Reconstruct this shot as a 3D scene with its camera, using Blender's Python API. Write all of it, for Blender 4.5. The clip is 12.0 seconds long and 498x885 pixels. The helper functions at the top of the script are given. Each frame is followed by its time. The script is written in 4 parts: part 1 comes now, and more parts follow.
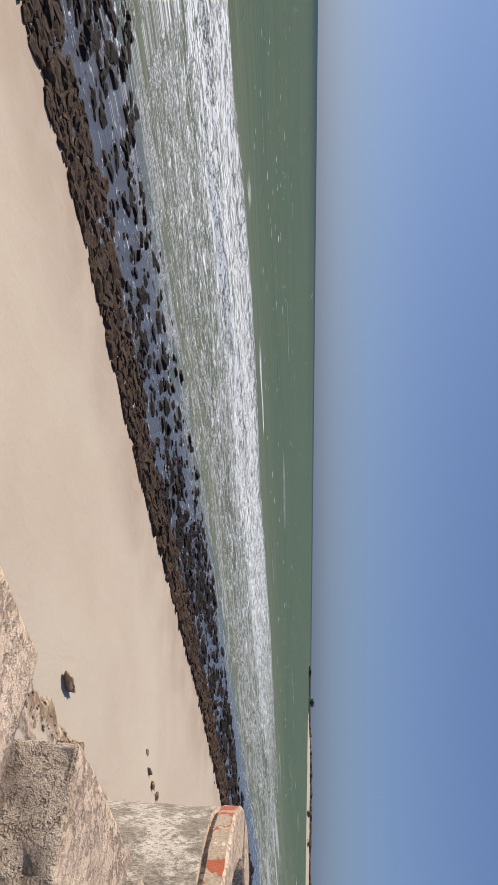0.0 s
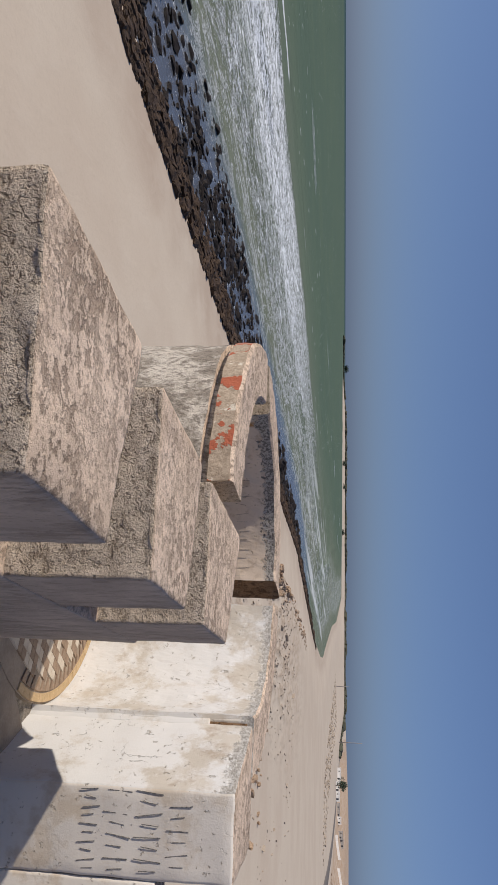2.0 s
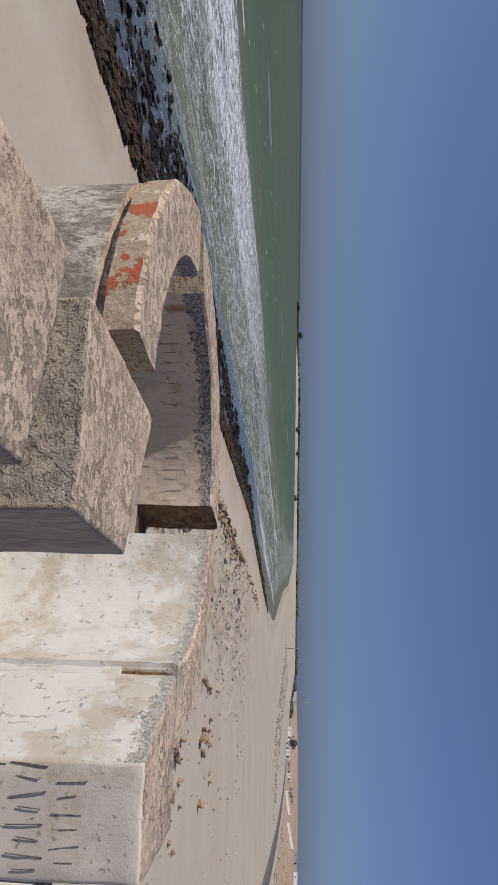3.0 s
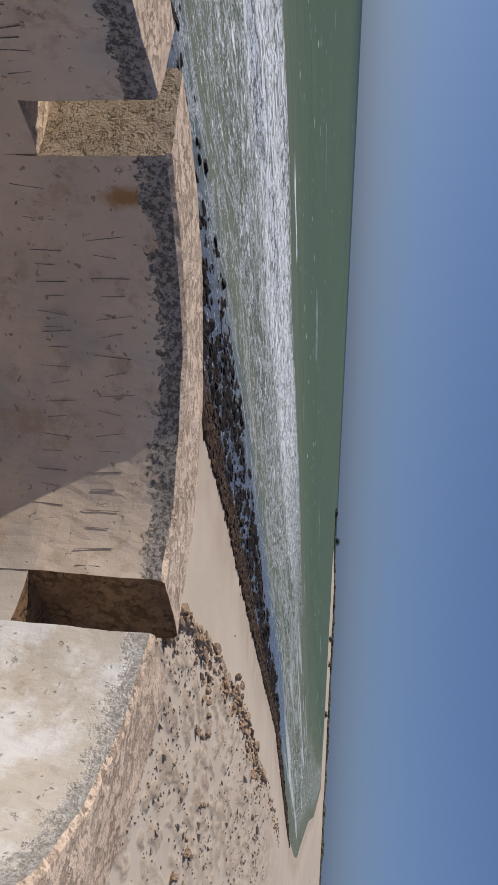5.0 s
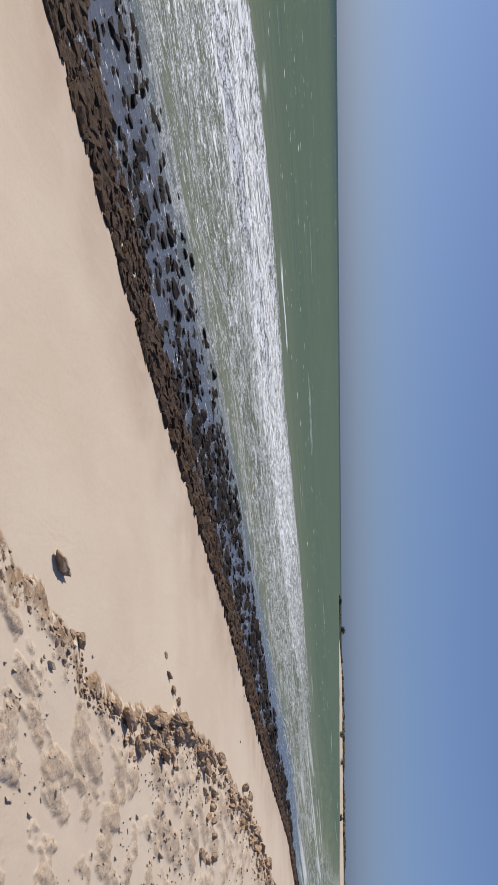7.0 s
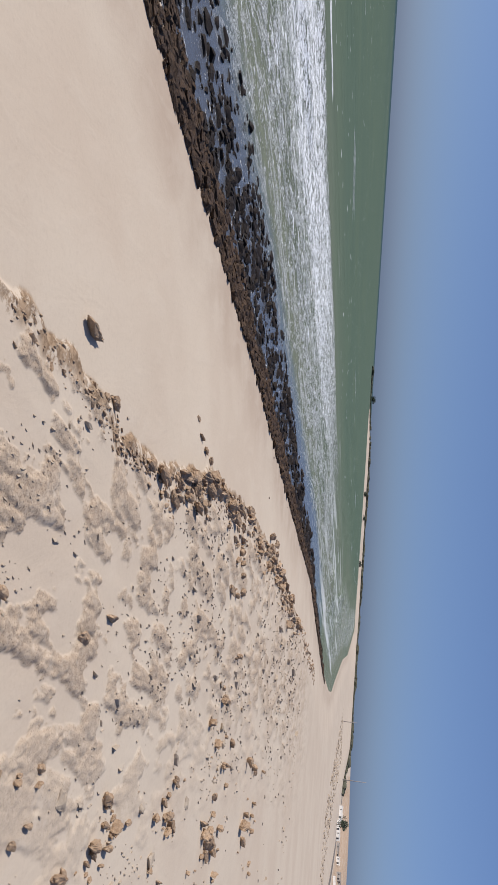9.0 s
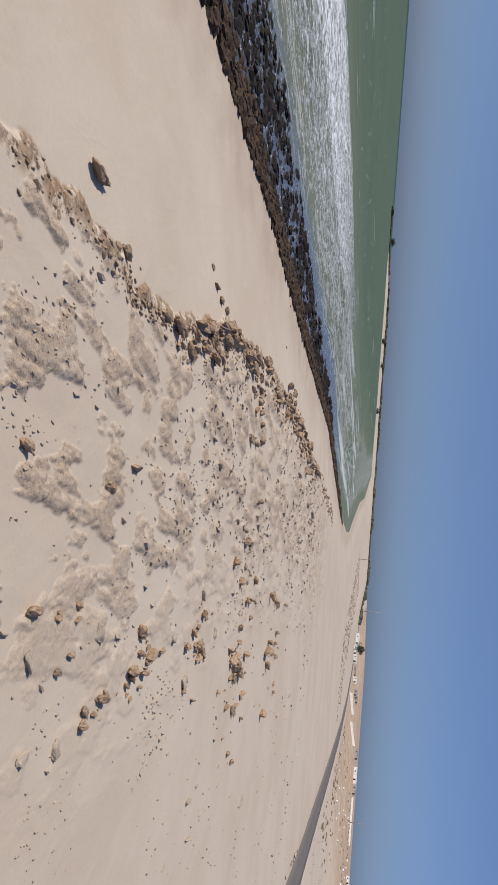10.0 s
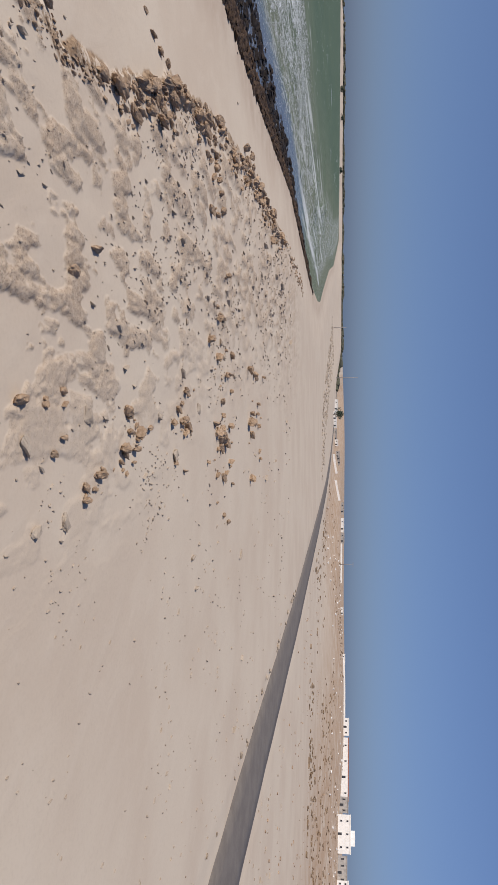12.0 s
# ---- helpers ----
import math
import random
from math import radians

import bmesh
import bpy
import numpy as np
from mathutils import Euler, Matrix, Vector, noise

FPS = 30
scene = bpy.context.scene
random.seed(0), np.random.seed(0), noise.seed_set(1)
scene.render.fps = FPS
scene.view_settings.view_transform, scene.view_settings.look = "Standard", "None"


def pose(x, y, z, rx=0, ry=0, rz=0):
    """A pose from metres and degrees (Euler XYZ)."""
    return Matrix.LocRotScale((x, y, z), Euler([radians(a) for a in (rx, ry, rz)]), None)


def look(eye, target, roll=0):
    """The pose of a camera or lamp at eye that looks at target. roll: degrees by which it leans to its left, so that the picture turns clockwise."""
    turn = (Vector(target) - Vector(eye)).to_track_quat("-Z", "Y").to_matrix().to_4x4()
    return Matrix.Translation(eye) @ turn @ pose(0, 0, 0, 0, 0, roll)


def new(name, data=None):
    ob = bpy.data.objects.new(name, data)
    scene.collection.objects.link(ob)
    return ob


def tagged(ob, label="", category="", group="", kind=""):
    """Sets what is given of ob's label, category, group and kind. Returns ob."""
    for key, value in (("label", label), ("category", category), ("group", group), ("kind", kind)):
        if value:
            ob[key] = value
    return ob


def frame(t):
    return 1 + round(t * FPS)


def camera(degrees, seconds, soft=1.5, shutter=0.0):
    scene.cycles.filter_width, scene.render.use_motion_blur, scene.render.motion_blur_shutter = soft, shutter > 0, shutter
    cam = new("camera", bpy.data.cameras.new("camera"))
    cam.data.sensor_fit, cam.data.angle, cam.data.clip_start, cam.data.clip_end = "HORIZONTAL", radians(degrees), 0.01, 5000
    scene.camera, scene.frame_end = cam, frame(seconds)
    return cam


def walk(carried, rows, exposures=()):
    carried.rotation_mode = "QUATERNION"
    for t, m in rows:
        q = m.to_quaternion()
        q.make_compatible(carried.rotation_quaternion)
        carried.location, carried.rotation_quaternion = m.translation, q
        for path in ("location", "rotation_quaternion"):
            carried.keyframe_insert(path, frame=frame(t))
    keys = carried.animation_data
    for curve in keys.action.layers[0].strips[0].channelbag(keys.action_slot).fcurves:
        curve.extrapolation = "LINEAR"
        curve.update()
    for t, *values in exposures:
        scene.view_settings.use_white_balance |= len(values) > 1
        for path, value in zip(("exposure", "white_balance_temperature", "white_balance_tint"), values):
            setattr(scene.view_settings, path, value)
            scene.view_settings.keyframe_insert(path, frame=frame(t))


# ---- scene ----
# A ruined fort's parapet and small round turret over a sandy bay.
cam = camera(37.70, 12.0, soft=0.95)


def held(x, y, z, heading, pitch, lean):
    """A camera held on its side: heading clockwise from +y, in degrees."""
    return pose(x, y, z, 90 + pitch, 0, -heading) @ pose(0, 0, 0, 0, 0, 90 + lean)


PATH = [
    (0.0, -1.403, -3.835, 1.399, -19.42, -5.16, 0.60),
    (0.5, -1.321, -3.627, 1.384, -9.83, -4.76, 1.82),
    (0.6, -1.234, -3.687, 1.430, -9.80, -3.74, 0.99),
    (1.0, -1.206, -3.497, 1.421, -1.09, -4.43, -0.39),
    (1.5, -1.034, -3.306, 1.402, 2.23, -5.29, 0.98),
    (2.0, -0.806, -3.073, 1.422, 5.81, -7.60, 0.16),
    (2.5, -0.642, -2.731, 1.440, 11.37, -4.34, 0.87),
    (3.0, -0.441, -2.439, 1.428, 8.44, -3.93, 0.68),
    (3.2, -0.351, -2.316, 1.449, 4.71, -4.53, 0.82),
    (4.8, 0.150, -1.194, 1.450, -5.13, -7.55, 2.95),
    (5.0, 0.169, -1.060, 1.444, -7.30, -7.29, 2.80),
    (5.2, 0.149, -0.908, 1.437, -8.67, -6.20, 1.77),
    (5.5, 0.140, -0.675, 1.460, -9.84, -5.26, 1.93),
    (6.0, 0.060, -0.342, 1.439, -20.13, -8.59, 1.39),
    (6.5, -0.140, -0.035, 1.424, -26.34, -7.58, 2.13),
    (7.0, -0.155, 0.157, 1.405, -14.32, -7.23, -0.45),
    (8.8, -0.223, 0.316, 1.482, -1.64, -9.60, 2.36),
    (9.0, -0.195, 0.302, 1.489, 3.97, -9.47, 3.64),
    (9.5, -0.244, 0.332, 1.435, 12.84, -9.96, 4.03),
    (10.0, -0.159, 0.343, 1.451, 15.91, -10.02, 4.22),
    (10.5, -0.082, 0.274, 1.527, 25.84, -7.52, 3.41),
    (11.0, -0.131, 0.228, 1.519, 28.98, -7.00, 2.87),
    (11.5, -0.094, 0.171, 1.532, 26.91, -5.95, 0.84),
    (12.0, 0.064, 0.024, 1.488, 33.13, -7.25, 0.44),
]
walk(cam, [(r[0], held(*r[1:])) for r in PATH],
     exposures=[(0.0, 0.06, 6850, 10), (0.5, -0.02, 6650, 10), (1.0, 0.0, 6500, 10), (1.5, -0.26, 6500, 10), (2.0, -0.27, 6500, 10), (2.5, -0.45, 6450, 10), (3.2, -0.44, 6500, 10), (4.8, -0.36, 6500, 10),
                (5.5, -0.11, 6550, 10), (6.0, 0.10, 6900, 11), (6.5, -0.05, 6900, 10), (7.0, 0.02, 6650, 10), (9.0, 0.02, 6450, 10), (10.0, -0.12, 6450, 10), (12.0, -0.21, 6500, 11)])

# ---- world and sun ----
SUN_HEADING, SUN_HEIGHT = -95.0, 41.0
world = bpy.data.worlds.new("sky")
scene.world = world
world.use_nodes = True
wt = world.node_tree
sky = wt.nodes.new("ShaderNodeTexSky")
sky.sky_type, sky.sun_disc = "NISHITA", False
sky.sun_elevation, sky.sun_rotation = radians(SUN_HEIGHT), radians(SUN_HEADING)
sky.air_density, sky.dust_density, sky.ozone_density, sky.altitude = 1.0, 10.0, 5.0, 2500
even = wt.nodes.new("ShaderNodeGamma")
even.inputs[1].default_value = 0.62
tint = wt.nodes.new("ShaderNodeMix")
tint.data_type, tint.blend_type = "RGBA", "MULTIPLY"
tint.inputs[0].default_value, tint.inputs[7].default_value = 1.0, (0.63, 0.755, 1.045, 1.0)
wt.links.new(sky.outputs[0], even.inputs[0])
wt.links.new(even.outputs[0], tint.inputs[6])
wt.links.new(tint.outputs[2], wt.nodes["Background"].inputs[0])
wt.nodes["Background"].inputs[1].default_value = 0.180
sun = new("sun", bpy.data.lights.new("sun", "SUN"))
sun.data.energy, sun.data.angle, sun.data.color = 4.5, radians(0.53), (1.0, 0.93, 0.84)
sh, se = radians(SUN_HEADING), radians(SUN_HEIGHT)
sun.matrix_world = look((math.sin(sh) * math.cos(se) * 50, math.cos(sh) * math.cos(se) * 50, math.sin(se) * 50), (0, 0, 0))


# ---- materials ----
class Nodes:
    """A few short cuts for building one node material."""

    def __init__(self, name):
        self.mat = bpy.data.materials.new(name)
        self.mat.use_nodes = True
        self.tree = self.mat.node_tree
        self.bsdf = self.tree.nodes["Principled BSDF"]
        self.place = self.tree.nodes.new("ShaderNodeNewGeometry").outputs["Position"]

    def node(self, kind, values=(), **props):
        n = self.tree.nodes.new(kind)
        for k, v in props.items():
            setattr(n, k, v)
        for k, v in dict(values).items():
            self.put(v, n.inputs[k])
        return n

    def put(self, v, socket):
        if isinstance(v, bpy.types.NodeSocket):
            self.tree.links.new(v, socket)
        else:
            socket.default_value = v

    def stretch(self, vec, scale, turn=0.0):
        return self.node("ShaderNodeMapping", {"Vector": vec, "Rotation": (0, 0, turn), "Scale": scale}).outputs[0]

    def noise(self, scale, detail=4.0, rough=0.6, vec=None, distortion=0.0):
        return self.node("ShaderNodeTexNoise", {"Vector": vec or self.place, "Scale": scale, "Detail": detail, "Roughness": rough, "Distortion": distortion}).outputs[0]

    def cells(self, scale, vec=None, out="Distance", feature="F1"):
        return self.node("ShaderNodeTexVoronoi", {"Vector": vec or self.place, "Scale": scale}, feature=feature).outputs[out]

    def step(self, v, a, b, lo=0.0, hi=1.0):
        return self.node("ShaderNodeMapRange", {0: v, 1: a, 2: b, 3: lo, 4: hi}, clamp=True, interpolation_type="SMOOTHSTEP").outputs[0]

    def calc(self, op, a, b=0.0, c=0.0):
        return self.node("ShaderNodeMath", {0: a, 1: b, 2: c}, operation=op).outputs[0]

    def mix(self, f, a, b):
        n = self.node("ShaderNodeMix", data_type="RGBA")
        self.put(f, n.inputs[0])
        for v, s in ((a, n.inputs[6]), (b, n.inputs[7])):
            self.put(v if isinstance(v, bpy.types.NodeSocket) else (*v, 1.0), s)
        return n.outputs[2]

    def attr(self, name, out="Fac"):
        return self.node("ShaderNodeAttribute", attribute_name=name).outputs[out]

    def axis(self, i, vec=None):
        return self.node("ShaderNodeSeparateXYZ", {0: vec or self.place}).outputs[i]

    def done(self, colour, rough=0.85, relief=None, depth=0.01, strength=1.0, spec=0.3, metal=0.0):
        b = self.bsdf.inputs
        self.put(colour if isinstance(colour, bpy.types.NodeSocket) else (*colour, 1.0), b["Base Color"])
        self.put(rough, b["Roughness"])
        self.put(spec, b["Specular IOR Level"])
        b["Metallic"].default_value = metal
        if relief is not None:
            bump = self.node("ShaderNodeBump", {"Strength": strength, "Distance": depth, "Height": relief})
            self.tree.links.new(bump.outputs[0], b["Normal"])
        return self.mat


def weathered(name, light, mid, dark, pits=0.5, grain=70.0, depth=0.006, streak=None):
    """Worn render or concrete: blotches, lichen-dark specks and pits."""
    n = Nodes(name)
    vec = n.stretch(n.place, streak) if streak else n.place
    blotch = n.noise(5.0, 5, 0.65)
    cover = n.step(n.noise(7.0, 4, 0.6), 0.36, 0.60)
    stain = n.noise(38.0, 6, 0.74, vec=vec)
    speck = n.noise(grain, 5, 0.75, vec=vec)
    fine = n.noise(grain * 3, 3, 0.7)
    col = n.mix(n.step(blotch, 0.38, 0.62), mid, light)
    col = n.mix(n.calc("MULTIPLY", n.step(n.noise(11.0, 4, 0.6), 0.42, 0.62), 0.30 * pits), col, dark)
    pit = n.calc("MULTIPLY", n.step(stain, 0.50, 0.57), n.calc("MULTIPLY_ADD", cover, 0.6, 0.4))
    col = n.mix(n.calc("MULTIPLY", pit, pits * 0.85), col, dark)
    col = n.mix(n.calc("MULTIPLY", n.step(speck, 0.52, 0.60), pits * 0.75), col, dark)
    col = n.mix(n.calc("MULTIPLY", n.step(fine, 0.55, 0.72), 0.35), col, dark)
    h = n.calc("ADD", n.calc("MULTIPLY", speck, -0.8), n.calc("ADD", n.calc("MULTIPLY", pit, -0.9 * pits), n.calc("MULTIPLY", fine, 0.5)))
    return n.done(col, 0.92, h, depth, 1.0, 0.15)


def aggregate(name, light, mid, dark, scale=60.0, depth=0.02):
    """Broken concrete: coarse stones and holes."""
    n = Nodes(name)
    warp = n.noise(scale * 0.35, 5, 0.7)
    bent = n.node("ShaderNodeVectorMath", {0: n.place, 1: n.node("ShaderNodeTexNoise", {"Vector": n.place, "Scale": scale * 0.8, "Detail": 3.0}).outputs["Color"]}, operation="ADD").outputs[0]
    bent = n.node("ShaderNodeVectorMath", {0: n.place, 1: bent, 2: (1, 1, 1)}, operation="ADD").outputs[0]
    cell = n.cells(scale * 1.4, vec=n.node("ShaderNodeMix", {0: 0.04, 4: n.place, 5: bent}, data_type="VECTOR").outputs[1])
    fine = n.noise(scale * 2.5, 4, 0.75)
    col = n.mix(n.step(warp, 0.35, 0.65), mid, light)
    gaps = n.calc("MULTIPLY", n.step(cell, 0.42, 0.66), n.step(n.noise(scale * 0.6, 3, 0.6), 0.42, 0.6))
    col = n.mix(n.calc("MULTIPLY", gaps, 0.55), col, dark)
    col = n.mix(n.calc("MULTIPLY", n.step(fine, 0.52, 0.66), 0.65), col, dark)
    h = n.calc("ADD", n.calc("MULTIPLY", warp, 1.1), n.calc("ADD", n.calc("MULTIPLY", gaps, -0.55), n.calc("MULTIPLY", fine, 0.6)))
    return n.done(col, 0.95, h, depth, 1.0, 0.1)


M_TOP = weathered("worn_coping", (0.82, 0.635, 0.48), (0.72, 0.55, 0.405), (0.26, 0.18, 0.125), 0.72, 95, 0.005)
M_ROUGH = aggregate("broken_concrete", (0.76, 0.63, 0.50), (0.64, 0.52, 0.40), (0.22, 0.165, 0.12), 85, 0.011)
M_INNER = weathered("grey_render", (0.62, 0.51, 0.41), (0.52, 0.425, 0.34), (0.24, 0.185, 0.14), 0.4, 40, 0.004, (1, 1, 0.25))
M_CHEEK = aggregate("ochre_core", (0.72, 0.57, 0.41), (0.60, 0.465, 0.32), (0.16, 0.11, 0.065), 70, 0.012)


def render_coat(name, base_a, base_b, white=None, band=True):
    """Inner faces: thin render, chipped away along the top into a dark rough band; with old limewash where white is given."""
    n = Nodes(name)
    z = n.axis(2)
    blotch = n.noise(3.2, 5, 0.6)
    mid = n.noise(14, 5, 0.65)
    fine = n.noise(160, 3, 0.7)
    col = n.mix(n.step(blotch, 0.35, 0.65), base_a, base_b)
    col = n.mix(n.calc("MULTIPLY", n.step(mid, 0.52, 0.70), 0.5), col, (0.35, 0.245, 0.16))
    lift = n.calc("MULTIPLY", fine, 0.08)
    if band and not white:
        grime = n.noise(2.4, 4, 0.6)
        col = n.mix(n.calc("MULTIPLY", n.step(grime, 0.50, 0.62), 0.45), col, (0.40, 0.385, 0.37))
        col = n.mix(n.calc("MULTIPLY", n.step(n.noise(6.5, 5, 0.65), 0.58, 0.68), 0.40), col, (0.42, 0.25, 0.11))
        dx = n.node("ShaderNodeVectorMath", {0: n.stretch(n.place, (1, 1, 0.5)), 1: (-0.541, 0.395, 0.475)}, operation="DISTANCE").outputs["Value"]
        rust = n.step(n.calc("ADD", dx, n.calc("MULTIPLY", n.noise(40, 4, 0.7), 0.03)), 0.050, 0.024)
        col = n.mix(n.calc("MULTIPLY", rust, 0.85), col, (0.36, 0.17, 0.04))
    if white:
        paint = n.calc("ADD", n.noise(4.2, 6, 0.68), n.calc("MULTIPLY", n.step(z, 0.70, 0.98), -0.10))
        cover = n.calc("MULTIPLY", n.step(paint, 0.345, 0.50), 0.92)
        col = n.mix(cover, col, white)
        lift = n.calc("ADD", lift, n.calc("MULTIPLY", cover, 0.06))
    if band:
        edge = n.calc("ADD", z, n.calc("ADD", n.calc("MULTIPLY", n.noise(9, 6, 0.75), 0.15), n.calc("MULTIPLY", n.noise(38, 4, 0.7), 0.11)))
        bare = n.step(edge, 1.13 if white else 1.128, 1.16 if white else 1.134)
        stones = n.noise(75, 5, 0.78)
        rough = n.mix(n.step(stones, 0.44, 0.56), (0.54, 0.48, 0.41) if white else (0.22, 0.19, 0.165), (0.80, 0.755, 0.69) if white else (0.64, 0.58, 0.51))
        col = n.mix(bare, col, rough)
        lift = n.calc("ADD", lift, n.calc("MULTIPLY", bare, n.calc("ADD", n.calc("MULTIPLY", stones, 1.6), -1.1)))
    split = n.step(n.calc("ABSOLUTE", n.calc("SUBTRACT", n.noise(5.5, 5, 0.6, distortion=0.4), 0.5)), 0.007, 0.002)
    split = n.calc("MULTIPLY", split, n.step(n.noise(3.0, 2, 0.5), 0.60, 0.70))
    col = n.mix(n.calc("MULTIPLY", split, 0.5), col, (0.16, 0.12, 0.09))
    chips = n.step(n.noise(34, 4, 0.7), 0.63, 0.67)
    col = n.mix(n.calc("MULTIPLY", chips, 0.55), col, (0.36, 0.29, 0.22))
    lift = n.calc("ADD", lift, n.calc("MULTIPLY", n.calc("MAXIMUM", split, chips), -0.25))
    return n.done(col, 0.85, lift, 0.012, 1.0, 0.2)


M_PANEL = render_coat("turret_render", (0.70, 0.57, 0.445), (0.61, 0.49, 0.38))
M_WHITE = render_coat("peeling_limewash", (0.57, 0.505, 0.42), (0.63, 0.565, 0.48), (0.76, 0.735, 0.70))
M_FACE = render_coat("grey_limewash", (0.62, 0.51, 0.39), (0.66, 0.57, 0.46), (0.78, 0.715, 0.63), band=False)


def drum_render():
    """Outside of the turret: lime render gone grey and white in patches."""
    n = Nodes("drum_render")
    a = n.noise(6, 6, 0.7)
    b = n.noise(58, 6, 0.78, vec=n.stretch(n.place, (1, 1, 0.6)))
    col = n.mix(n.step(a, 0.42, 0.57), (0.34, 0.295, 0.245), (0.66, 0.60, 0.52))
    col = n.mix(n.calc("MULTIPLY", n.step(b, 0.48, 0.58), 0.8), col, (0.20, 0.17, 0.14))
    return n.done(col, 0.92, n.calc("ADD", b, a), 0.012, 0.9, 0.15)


def cornice_paint():
    """The turret's rim: bare render with the last flakes of red paint and of white ground coat."""
    n = Nodes("flaked_red_paint")
    a = n.noise(7.5, 4, 0.55)
    b = n.noise(17, 5, 0.7)
    f = n.noise(70, 4, 0.7)
    flake = n.calc("ADD", a, n.calc("MULTIPLY", b, 0.35))
    col = n.mix(n.step(f, 0.4, 0.65), (0.46, 0.37, 0.28), (0.34, 0.27, 0.20))
    col = n.mix(n.step(n.noise(15, 5, 0.7), 0.57, 0.60), col, (0.66, 0.60, 0.50))
    red = n.step(flake, 0.70, 0.712)
    col = n.mix(red, col, (0.42, 0.125, 0.07))
    return n.done(col, 0.85, n.calc("ADD", n.calc("MULTIPLY", red, 0.5), f), 0.006, 0.8, 0.2)


M_DRUM, M_CORNICE = drum_render(), cornice_paint()
# Wall core with deep shade put into its colour, for the right slot and joint.
M_SHADED_CORE = aggregate("shaded_core", (0.27, 0.165, 0.095), (0.17, 0.10, 0.055), (0.05, 0.032, 0.020), 30, 0.012)


def plain(name, a, b, scale=12.0, rough=0.8, depth=0.004, spec=0.3):
    n = Nodes(name)
    v = n.noise(scale, 5, 0.65)
    w = n.noise(scale * 9, 3, 0.6)
    return n.done(n.mix(n.step(n.calc("ADD", v, n.calc("MULTIPLY", n.calc("SUBTRACT", w, 0.5), 0.4)), 0.35, 0.65), a, b), rough, w, depth, 0.7, spec)


def stone(name, a, b, c, scale, rough=0.9, depth=0.03, spec=0.25):
    """Rock, tinted a little differently from one to the next."""
    n = Nodes(name)
    rnd = n.node("ShaderNodeObjectInfo").outputs["Random"]
    isl = n.node("ShaderNodeNewGeometry").outputs["Random Per Island"]
    v = n.noise(scale, 6, 0.7)
    w = n.noise(scale * 6, 4, 0.7)
    col = n.mix(n.step(v, 0.35, 0.65), a, b)
    col = n.mix(n.calc("MULTIPLY", n.step(w, 0.52, 0.7), 0.6), col, c)
    col = n.mix(n.calc("MULTIPLY", n.calc("FRACT", n.calc("ADD", rnd, isl)), 0.36), col, c)
    return n.done(col, rough, n.calc("ADD", v, n.calc("MULTIPLY", w, 0.4)), depth, 0.9, spec)


M_ROCK = stone("sandstone", (0.50, 0.365, 0.25), (0.38, 0.26, 0.165), (0.12, 0.075, 0.048), 8.0, 0.9, 0.06)
M_PALE = stone("sanded_stone", (0.46, 0.38, 0.295), (0.38, 0.31, 0.24), (0.26, 0.21, 0.16), 3.0)
M_WEEDROCK = stone("weedy_wet_rock", (0.045, 0.032, 0.022), (0.022, 0.016, 0.012), (0.005, 0.004, 0.004), 5.0, 0.65, 0.09, 0.15)
M_WETROCK = stone("wet_rock", (0.125, 0.078, 0.046), (0.050, 0.032, 0.021), (0.007, 0.005, 0.004), 5.0, 0.7, 0.09, 0.15)


